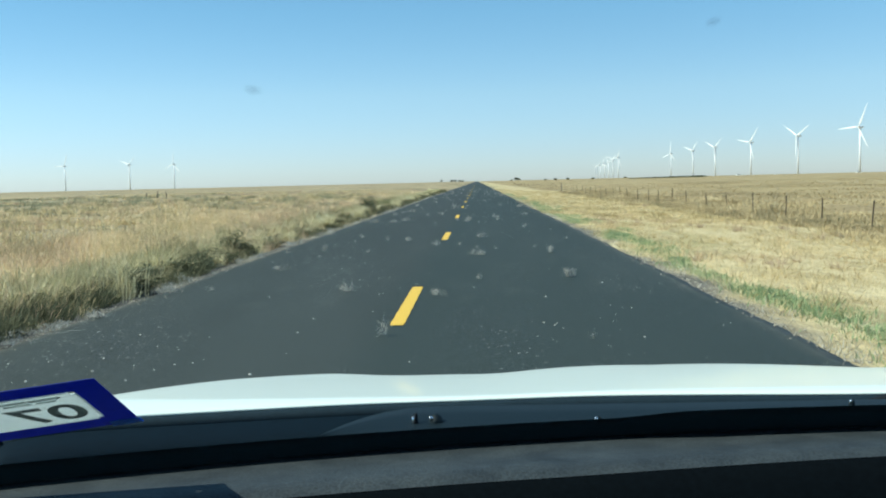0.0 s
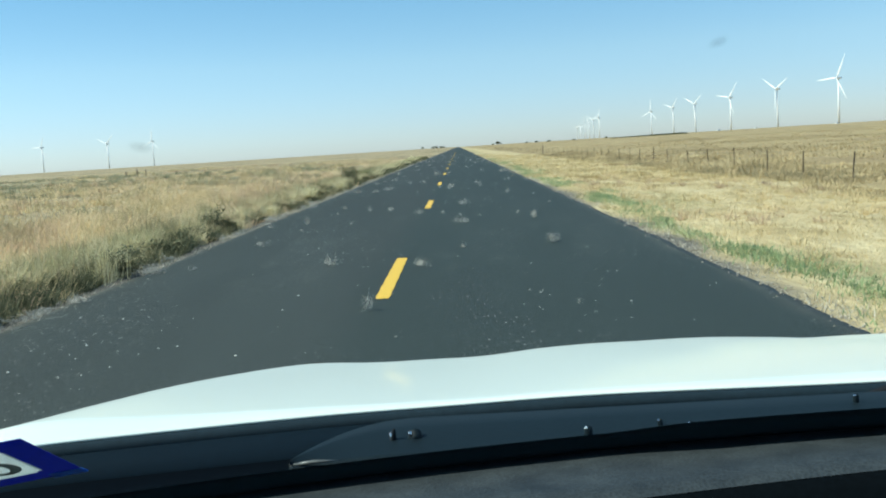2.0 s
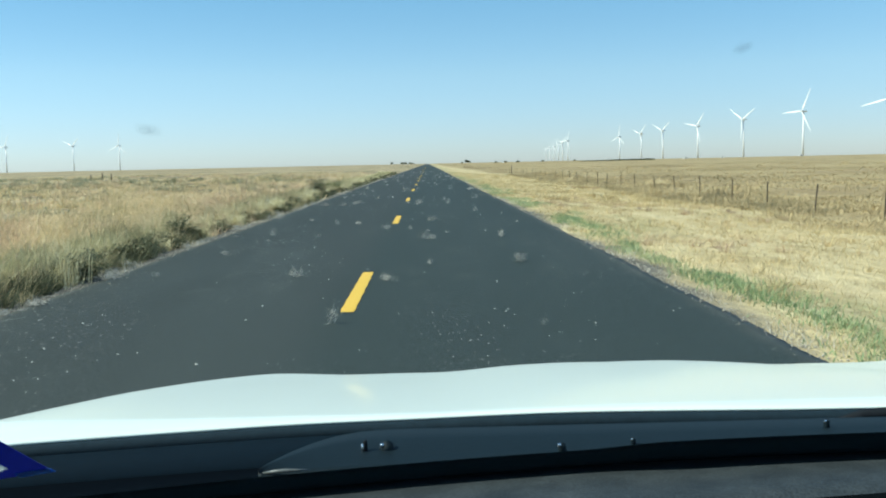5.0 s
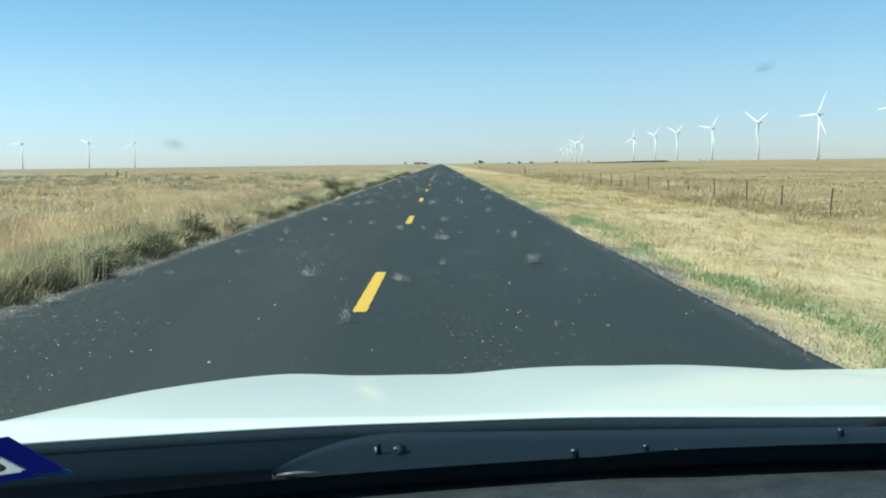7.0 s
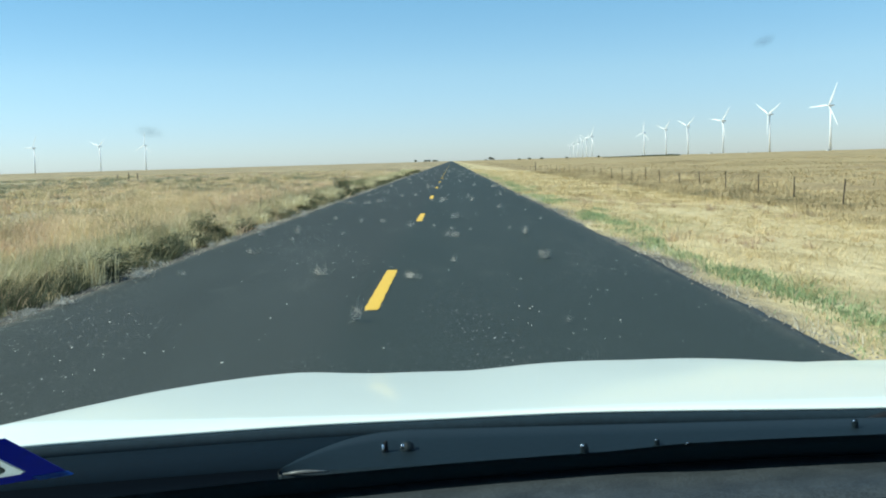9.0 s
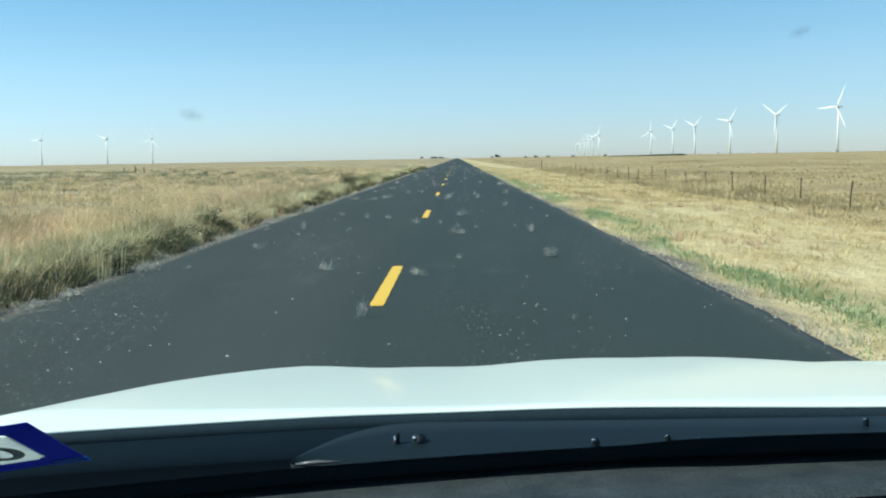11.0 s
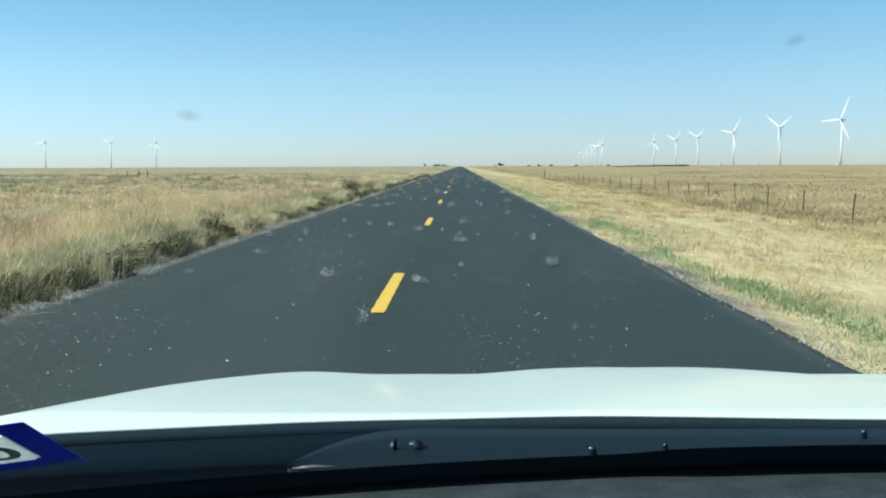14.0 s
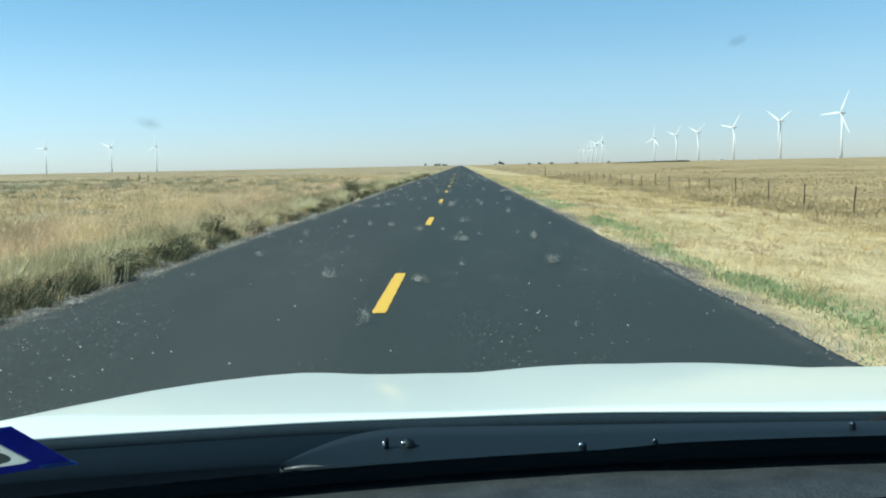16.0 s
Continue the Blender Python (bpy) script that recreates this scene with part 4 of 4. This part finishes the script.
# ---- the far skyline ----
def far_tree(x, y, wide, high):
    t = thing("tree", "dark distant tree standing on the horizon", "tree", (x, y, float(ground_z(x, y))), "far trees")
    bm = bmesh.new()
    tube(bm, [(0, 0, -0.5), (0.1, 0, high * 0.35), (0.3, 0.1, high * 0.6)], [0.35, 0.25, 0.1], 7)
    for k in range(4):
        a = k * 1.6
        tube(bm, [(0.1, 0, high * 0.3), (math.cos(a) * wide * 0.3, math.sin(a) * wide * 0.3, high * 0.65)], [0.15, 0.05], 5)
    part("trunk", bm, BARK, t)
    bm = bmesh.new()
    lumps = [(Vector((random.uniform(-0.35, 0.35) * wide, random.uniform(-0.3, 0.3) * wide, high * random.uniform(0.45, 0.8))), random.uniform(0.14, 0.26) * wide) for _ in range(9)]
    for _ in range(420):
        c, r = random.choice(lumps)
        p = c + Vector((random.gauss(0, 0.5), random.gauss(0, 0.5), random.gauss(0, 0.4))) * r
        d = Vector((random.gauss(0, 1), random.gauss(0, 1), random.gauss(0, 1))).normalized() * 0.09 * wide
        w = d.orthogonal().normalized() * d.length * 0.6
        bm.faces.new([bm.verts.new(q) for q in (p - d, p + w, p + d, p - w)])
    part("crown", bm, TREE, t)


for x, y, w, h in ((104, 2550, 13, 9), (112, 2600, 8, 6), (-92, 2500, 7, 6), (-70, 2650, 9, 4.5), (-60, 2650, 10, 5), (-48, 2650, 9, 4.5), (-40, 2650, 7, 4),
                   (112, 1600, 5, 2.4), (133, 1650, 6, 2.6), (158, 1700, 6, 2.4), (70, 2000, 5, 2.6), (196, 1650, 5, 2.2), (228, 1500, 5, 2.8)):
    far_tree(x, y, w, h)


def far_shed(x, y, wide, deep, high):
    t = thing("farm_building", "small white sheet-metal farm building on the horizon", "building", (x, y, float(ground_z(x, y))), "far buildings")
    bm = bmesh.new()
    box(bm, -wide / 2, wide / 2, -deep / 2, deep / 2, -0.5, high)
    part("wall", bm, SHED, t, smooth=False)
    bm = bmesh.new()
    prof = ((-wide / 2 - 0.3, high), (0, high + wide * 0.16), (wide / 2 + 0.3, high), (wide / 2 + 0.3, high + 0.15), (0, high + wide * 0.16 + 0.15), (-wide / 2 - 0.3, high + 0.15))
    a = [bm.verts.new((u, -deep / 2 - 0.3, v)) for u, v in prof]
    c = [bm.verts.new((u, deep / 2 + 0.3, v)) for u, v in prof]
    bm.faces.new(a), bm.faces.new(c[::-1])
    for k in range(6):
        bm.faces.new((a[k], c[k], c[(k + 1) % 6], a[(k + 1) % 6]))
    part("roof", bm, SHED_ROOF, t, smooth=False)
    bm = bmesh.new()
    box(bm, -wide * 0.2, wide * 0.2, -deep / 2 - 0.08, -deep / 2 - 0.02, 0, high * 0.8)
    part("door", bm, SHED_ROOF, t, smooth=False)


for x, y, w, d, h in ((143, 1800, 6, 8, 2.6), (560, 2100, 8, 8, 2.4), (655, 2150, 5, 6, 2.2), (735, 1900, 6, 6, 2.2), (420, 2300, 6, 6, 2.4)):
    far_shed(x, y, w, d, h)

n = 2600
t = rng.random(n)
x = 172 + 85 * t + rng.normal(0, 2, n)
y = 1080 + 40 * t + rng.normal(0, 6, n)
blades("far_hedge", x, y, rng.uniform(0.8, 2.4, n) * (0.4 + 0.6 * t), rng.uniform(0.8, 2.0, n), np.full(n, 0.4), TREE, "long dark low hedge near the horizon", "hedge")

# ---- the car, seen from inside ----
XC = 0.40    # the car's middle line
car = thing("car", "white car with a sculpted bonnet and dark dashboard on the asphalt", "car", (XC, 0, 0))

CROSS_U = np.array([0, 0.14, 0.28, 0.42, 0.55, 0.70, 0.86, 0.95, 0.975])
CROSS_Z = np.array([0, 0.0013, -0.0039, -0.0166, -0.0148, -0.0167, -0.0088, 0.0004, -0.0523])
fine_u = np.linspace(0, 0.975, 196)
fine_z = np.interp(fine_u, CROSS_U, CROSS_Z)
for _ in range(3):
    fine_z = np.convolve(np.pad(fine_z, 9, mode="reflect", reflect_type="odd"), np.ones(19) / 19, "valid")
fine_z -= fine_z[0]


def rear_edge(u):
    d = u + XC - 0.2
    return 1.0726 - 0.0683 * d - (-0.0912 if d > 0 else 0.2367) * d * d


def nose(u):
    return 2.60 - 0.50 * (abs(u) / 0.975) ** 2


def taper(y):
    """The bonnet narrows towards the nose."""
    return 1 - 0.2 * min(1.2, max(0.0, (y - 1.15) / 1.3)) ** 3


def bonnet_z(u, y):
    d = y - 1.15
    z = 0.9686 - 0.1460 * d - 0.0221 * d * d
    if d > 1.1:
        z -= 1.1 * (d - 1.1) ** 2
    if d < -0.06:    # the rear lip dips back
        z += 0.194 * (d + 0.06)
    return z + float(np.interp(abs(u), fine_u, fine_z)) * (0.30 + 0.70 * min(1.0, max(0.0, d + 0.06) / 0.8))


us = [-0.945 + 1.89 * k / 90 for k in range(91)]
vs = [(k / 60) ** 1.25 for k in range(61)]


def bonnet_point(u, v):
    y0 = rear_edge(u)
    y = y0 + (nose(u) - y0) * v
    z = bonnet_z(u, y)
    return (u * taper(y) + 0.008, y, z)


bm = bmesh.new()
shell(bm, us, vs, bonnet_point, 0.003)
part("bonnet", bm, PAINT, car, "glossy white sculpted bonnet")
for side in (-1, 1):
    bm = bmesh.new()
    fu = [0.947, 0.952, 0.956, 0.960, 0.965, 0.970, 0.975, 0.98, 0.98, 0.975]

    def fender_point(k, v):
        u = fu[int(k)]
        y0 = rear_edge(u * side) - 0.02
        y = y0 + (nose(u) - y0) * v
        drop = (0, 0, 0, 0, 0, 0, 0, 0.03, 0.15, 0.30)[int(k)]
        return (side * u * taper(y) + 0.008, y, bonnet_z(side * min(u, 0.975), y) - drop)

    sheet(bm, range(10), vs, fender_point)
    bmesh.ops.recalc_face_normals(bm, faces=bm.faces[:])
    part("fender", bm, PAINT, car)

# nose panel, lamps and bumper
bm = bmesh.new()
sheet(bm, [-0.98 + 1.96 * k / 30 for k in range(31)], (0, 1, 2, 3, 4, 5),
      lambda u, k: (u * taper(nose(u)), nose(u) + (0, 0.05, 0.07, 0.08, 0.08, 0.02)[k], bonnet_z(max(-0.975, min(0.975, u)), nose(u)) * (1, 0.93, 0.80, 0.62, 0.42, 0.32)[k]))
part("front_bumper", bm, PAINT, car)
for side in (-1, 1):
    bm = bmesh.new()
    bmesh.ops.create_uvsphere(bm, u_segments=16, v_segments=10, radius=1.0, matrix=Matrix.Translation((side * 0.48, 2.43, 0.60)) @ pose(0, 0, 0, 0, 0, -22 * side) @ Matrix.Diagonal((0.16, 0.07, 0.06, 1)))
    part("headlight", bm, LAMP, car)

# body sides with wheel arches
for side in (-1, 1):
    outline = [(-2.35, 0.45), (-2.35, 0.95), (-1.7, 1.0), (0.45, 0.96), (0.80, 0.88), (1.05, 0.68), (1.95, 0.62), (2.05, 0.45), (1.98, 0.30)]
    for cy in (1.55, -1.45):
        outline += [(cy + 0.36 * math.cos(a), 0.32 + 0.36 * math.sin(a)) for a in (math.pi * k / 12 for k in range(13))]
    outline.append((-2.3, 0.30))
    bm = bmesh.new()
    a = [bm.verts.new((side * 0.98, y, z)) for y, z in outline]
    c = [bm.verts.new((side * 0.935, y, z)) for y, z in outline]
    f1, f2 = bm.faces.new(a), bm.faces.new(c[::-1])
    for k in range(len(a)):
        bm.faces.new((a[k], c[k], c[(k + 1) % len(a)], a[(k + 1) % len(a)]))
    bmesh.ops.triangulate(bm, faces=[f1, f2])
    bmesh.ops.recalc_face_normals(bm, faces=bm.faces[:])
    part("side_panel", bm, PAINT, car, smooth=False)

bm = bmesh.new()
box(bm, -0.93, 0.93, -2.33, 0.9, 0.26, 0.30)
part("floor_pan", bm, BLACK, car, smooth=False)
bm = bmesh.new()
box(bm, -0.95, 0.95, -2.38, -2.33, 0.30, 0.97)
part("rear_panel", bm, PAINT, car, smooth=False)
bm = bmesh.new()
shell(bm, [-0.95 + 1.9 * k / 10 for k in range(11)], (-2.36, -2.1, -1.85, -1.62), lambda u, y: (u, y, 1.0 + 0.03 * (1 - u * u) + 0.02 * (y + 2.36)), 0.03)
part("boot_lid", bm, PAINT, car)
bm = bmesh.new()
shell(bm, [-0.66 + 1.32 * k / 12 for k in range(13)], [-1.15 + 1.1 * k / 12 for k in range(13)],
      lambda u, y: (u, y, 1.475 + 0.03 * (1 - (u / 0.66) ** 2) - 0.05 * ((y + 0.6) / 0.55) ** 2), 0.03)
part("roof", bm, PAINT, car)
bm = bmesh.new()
shell(bm, [-0.64 + 1.28 * k / 8 for k in range(9)], [-1.13 + 1.05 * k / 8 for k in range(9)],
      lambda u, y: (u, y, 1.437 + 0.03 * (1 - (u / 0.66) ** 2) - 0.05 * ((y + 0.6) / 0.55) ** 2), 0.006)
part("headliner", bm, LINER, car)
for side in (-1, 1):
    for name, path in (("front_pillar", [(0.95, 0.62, 0.93), (0.84, 0.34, 1.20), (0.66, -0.06, 1.44)]), ("centre_pillar", [(0.94, -0.50, 0.96), (0.67, -0.55, 1.45)]),
                       ("rear_pillar", [(0.93, -1.80, 0.97), (0.66, -1.13, 1.43)]), ("roof_rail", [(0.66, -0.06, 1.44), (0.67, -0.55, 1.455), (0.66, -1.13, 1.43)])):
        bm = bmesh.new()
        tube(bm, [(side * u, y, z) for u, y, z in path], 0.04, 8)
        part(name, bm, PAINT, car)
for side in (-1, 1):
    for cy in (1.55, -1.45):
        bm = bmesh.new()
        tube(bm, [(side * u, cy, 0.32) for u in (0.74, 0.76, 0.93, 0.95)], [0.28, 0.32, 0.32, 0.28], 28, False)
        tyre = part("tyre", bm, RUBBER, car)
        bm = bmesh.new()
        tube(bm, [(side * u, cy, 0.32) for u in (0.77, 0.92, 0.935)], [0.24, 0.24, 0.19], 20)
        part("rim", bm, ALLOY, tyre)


# windscreen, leaning back and curved in plan
def screen_base(u):
    return 0.866 - 0.22 * (u - 0.02) ** 2


SLOPE = 0.526
bm = bmesh.new()
sheet(bm, [-0.88 + 1.76 * k / 32 for k in range(33)], [0.985 + 0.475 * k / 8 for k in range(9)],
      lambda u, z: (u * (1 - 0.24 * (z - 0.985) / 0.475), screen_base(u) - (z - 0.99) / SLOPE, z))
screen = part("windscreen", bm, GLASS, car, "clear raked windscreen")
screen.visible_shadow = False


def band_point(u, k):
    """The black band's upper edge steps up beside the driver's wiper."""
    w = min(1.0, max(0.0, (u + XC - 0.115) / 0.075))
    z = 0.984 + (0.0385 + 0.007 * w * w * (3 - 2 * w)) * k
    return (u, screen_base(u) - (z - 0.99) / SLOPE - 0.004, z - 0.002)


bm = bmesh.new()
sheet(bm, [-0.88 + 1.76 * k / 120 for k in range(121)], (0.0, 0.3, 0.65, 1.0), band_point)
bmesh.ops.solidify(bm, geom=bm.faces[:], thickness=0.0015)
part("screen_border", bm, FRIT, car, "black band along the windscreen's foot")
bm = bmesh.new()
sheet(bm, [-0.63 + 1.26 * k / 6 for k in range(7)], (0, 1), lambda u, k: (u * (1 + 0.3 * k), -1.14 - 0.56 * k, 1.43 - 0.42 * k))
rear = part("rear_window", bm, GLASS, car)
rear.visible_shadow = False

# dashboard: padded top with a soft crest, falling away towards the cabin
DASH_TOP = ((0.000, 0.994), (-0.014, 0.9975), (-0.05, 1.002), (-0.09, 1.006), (-0.125, 1.010), (-0.142, 1.0095), (-0.152, 1.006))
DASH_FRONT = ((-0.150, 1.0065), (-0.160, 1.002), (-0.172, 0.990), (-0.19, 0.955), (-0.215, 0.90), (-0.26, 0.80), (-0.25, 0.62))


def crest(u):
    """The crest bends forward towards the driver's side."""
    return 1 - 0.13 * min(1.4, max(0.0, (u + 0.34) / 0.28)) ** 1.3


# past the crest the unlit side is coloured near-black instead of grey
for name, profile, mat, label in (("dashboard_top", DASH_TOP, DASH, "dark grey grained dashboard top"), ("dashboard_front", DASH_FRONT, FRONT_SHADE, "lower dashboard with its shade put into a near-black colour")):
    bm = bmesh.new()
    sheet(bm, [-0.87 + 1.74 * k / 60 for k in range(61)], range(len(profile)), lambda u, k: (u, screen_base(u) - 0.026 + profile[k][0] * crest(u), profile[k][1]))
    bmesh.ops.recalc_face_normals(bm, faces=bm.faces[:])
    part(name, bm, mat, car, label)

# scuttle: black well below the bonnet's rear edge, with a raised cover
def scuttle_point(u, k):
    """From the darker lower strip up to the bonnet's rear lip, and on under it."""
    lip, foot = rear_edge(u), screen_base(u) + 0.012
    y = (foot, lip - 0.054, lip - 0.032, lip - 0.010, lip + 0.05)[k]
    top = bonnet_z(u, lip)
    return (u + 0.008, y, (0.915, top - 0.028, top - 0.017, top - 0.010, top - 0.014)[k])


across_car = [-0.965 + 1.93 * k / 40 for k in range(41)]
bm = bmesh.new()
shell(bm, across_car, (1, 2, 3, 4), scuttle_point, 0.02)
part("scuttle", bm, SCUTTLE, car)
# lower strip of the same scuttle, coloured near-black in place of shade
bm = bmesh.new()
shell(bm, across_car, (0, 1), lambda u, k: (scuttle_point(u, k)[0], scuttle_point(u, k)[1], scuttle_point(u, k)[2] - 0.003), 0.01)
part("shaded_scuttle", bm, SCUTTLE_SHADE, car, "lower scuttle strip with its shade put into a near-black colour")
bm = bmesh.new()
tube(bm, [(u + 0.008, rear_edge(u) - 0.006, bonnet_z(u, rear_edge(u)) - 0.011) for u in [-0.94 + 1.88 * k / 60 for k in range(61)]], 0.009, 14)
part("bonnet_seal", bm, SEAL, car, "dark rubber seal under the bonnet's rear lip")


def cover_top(u):
    """How far forward the raised cover reaches; it tapers round at its end."""
    e = min(u + 0.555, 0.62 - u)
    return 0.990 if e > 0.13 else 0.852 + 0.138 * (1 - (1 - max(e, 0) / 0.13) ** 2.8)


cu = [-0.555 + 0.004 * k for k in range(34)] + [-0.41 + 0.03 * k for k in range(31)] + [0.50 + 0.01 * k for k in range(13)]
bm = bmesh.new()
shell(bm, cu, (0, 0.15, 0.35, 0.6, 0.85, 1.0),
      lambda u, k: (u, 0.850 + (cover_top(u) - 0.850) * k, 0.9835 + 0.006 * math.sin(min(1, k * 1.2) * math.pi * 0.5) - (0.010 if k > 0.99 else 0)), 0.03)
part("scuttle_cover", bm, COWL, car, "dusty black moulded scuttle cover")
for u, y, z, r in ((-0.4438, 0.9092, 0.988, 0.0075), (-0.282, 0.885, 0.9925, 0.004), (-0.193, 0.862, 0.999, 0.0032), (-0.212, 0.905, 0.9905, 0.0026), (-0.015, 0.9387, 0.994, 0.003)):
    bm = bmesh.new()
    tube(bm, [(u, y, 0.975), (u, y, z), (u, y - 0.001, z + r * 0.6), (u, y - 0.002, z + r)], [r, r, r * 0.8, r * 0.3], 14)
    cap = part("screw_cap", bm, COWL, car)
    # bright bead added on the cap in place of its highlight
    bm = bmesh.new()
    bmesh.ops.create_uvsphere(bm, u_segments=10, v_segments=6, radius=r * (0.30 if r > 0.005 else 0.48), matrix=Matrix.Translation((u - r * 0.6, y - r * 0.6, z + r * 0.55)))
    part("cap_glint", bm, CHROME, cap)
bm = bmesh.new()
tube(bm, [(-0.464, 0.905, 0.972), (-0.464, 0.905, 0.988), (-0.464, 0.904, 0.996), (-0.463, 0.904, 0.998)], [0.0026, 0.0024, 0.0020, 0.001], 8)
clip = part("clip", bm, BLACK, car)
# thin bright bar added for the highlight down the clip
bm = bmesh.new()
tube(bm, [(-0.4665, 0.902, 0.985), (-0.4665, 0.901, 0.995)], [0.0011, 0.0009], 6)
part("clip_glint", bm, CHROME, clip)

# the sun's glint on the cover's edge, built as a thin pale bar
bm = bmesh.new()
tube(bm, [(-0.552, 0.853, 0.9850), (-0.54, 0.8495, 0.9872), (-0.532, 0.8488, 0.9880), (-0.522, 0.8486, 0.9882), (-0.510, 0.8485, 0.9882)], [0.0008, 0.0018, 0.0020, 0.0014, 0.0004], 8)
part("glint_strip", bm, COVER_GLINT, car, "pale strip put in for the glint on the scuttle cover's edge")
bm = bmesh.new()
tube(bm, [(0.015, 1.005, 0.975), (0.05, 1.0, 0.984), (0.15, 0.985, 0.990), (0.33, 0.95, 0.990)], [0.002, 0.006, 0.008, 0.009], 8)
part("wiper_arm", bm, BLACK, car)

# ---- registration sticker on the windscreen's lower corner ----
corner = Vector((-0.248, 0.634, 1.061))
e_v = (Vector((-0.242, 0.539, 1.111)) - corner).normalized()
e_u = Vector((1.0, 0.20, 0.07)).normalized()
e_u = (e_u - e_u.dot(e_v) * e_v).normalized()
e_n = e_u.cross(e_v).normalized()
sticker = thing("windscreen_sticker", "blue-bordered paper sticker seen from behind on the windscreen", "sticker")
sticker.matrix_basis = Matrix(((e_u.x, e_v.x, e_n.x, corner.x), (e_u.y, e_v.y, e_n.y, corner.y), (e_u.z, e_v.z, e_n.z, corner.z), (0, 0, 0, 1)))
SW, SH = 0.150, 0.110


def card(x0, x1, y0, y1, z, thick=0.0004, round_by=0.0):
    bm = bmesh.new()
    box(bm, x0, x1, y0, y1, z - thick / 2, z + thick / 2)
    if round_by:
        bmesh.ops.bevel(bm, geom=[e for e in bm.edges if abs(e.verts[0].co.z - e.verts[1].co.z) > thick / 2], offset=round_by, segments=4, affect="EDGES")
    return bm


bm = bmesh.new()
for x0, x1, y0, y1 in ((-SW, 0, 0, 0.0235), (-SW, 0, 0.0905, SH), (-0.0195, 0, 0.0235, 0.0905), (-SW, -0.1275, 0.0235, 0.0905)):
    box(bm, x0, x1, y0, y1, -0.0002, 0.0002)
part("border", bm, BLUE, sticker, "deep blue border", smooth=False)
part("corner_patch", card(-0.020, 0.002, -0.001, 0.011, 0.0008), PALEBLUE, sticker, "pale blue corner", smooth=False)
paper = part("paper", card(-0.1285, -0.0185, 0.0225, 0.0915, 0.0006, round_by=0.004), WHITE, sticker, "white printed paper", smooth=False)
font = bpy.data.curves.new("digits", "FONT")
font.body, font.size, font.extrude, font.offset = "07", 0.050, 0.0001, 0.0011
holder = bpy.data.objects.new("digits", font)
scene.collection.objects.link(holder)
bpy.context.view_layer.update()
digits_mesh = bpy.data.meshes.new_from_object(holder.evaluated_get(bpy.context.evaluated_depsgraph_get()))
bpy.data.objects.remove(holder)
for v in digits_mesh.vertices:
    v.co = Vector((-0.0235 - v.co.x * 0.98, 0.034 + v.co.y, 0.0012))
digits_mesh.flip_normals()
digits_mesh.materials.append(INK)
digits = new("digits", digits_mesh)
digits.parent = paper
for k, (x0, x1, y0, y1, mat) in enumerate(((-0.088, -0.074, 0.0830, 0.0862, PRINT), (-0.072, -0.052, 0.0830, 0.0862, PRINT), (-0.050, -0.030, 0.0830, 0.0862, PRINT), (-0.068, -0.050, 0.0780, 0.0800, PRINT), (-0.047, -0.034, 0.0780, 0.0800, PRINT), (-0.098, -0.086, 0.070, 0.077, INK), (-0.096, -0.087, 0.041, 0.048, RED), (-0.092, -0.084, 0.046, 0.053, BLUE))):
    part("print_bar", card(x0, x1, y0, y1, 0.0012), mat, paper, smooth=False)

# ---- dried insect marks on the windscreen ----
for x, y, w, h, tilt in ((-0.0753, 0.2835, 0.0040, 0.0020, -35), (0.0853, 0.2781, 0.0030, 0.0017, 20)):
    n_up = Vector((0, SLOPE, 1)).normalized()
    bm = bmesh.new()
    bmesh.ops.create_circle(bm, cap_ends=True, segments=20, radius=1.0)
    mark = new("insect_mark", finish("insect_mark", bm, SMEAR, False))
    zz = 0.99 + (screen_base(x - XC) - y) * SLOPE
    mark.matrix_basis = Matrix.Translation((x, y, zz - 0.003)) @ n_up.to_track_quat("Z", "Y").to_matrix().to_4x4() @ pose(0, 0, 0, 0, 0, tilt) @ Matrix.Diagonal((w, h * 2.2, 1, 1))
    tagged(mark, "small dark dried insect smear on the windscreen glass", "smear", "insect smears")
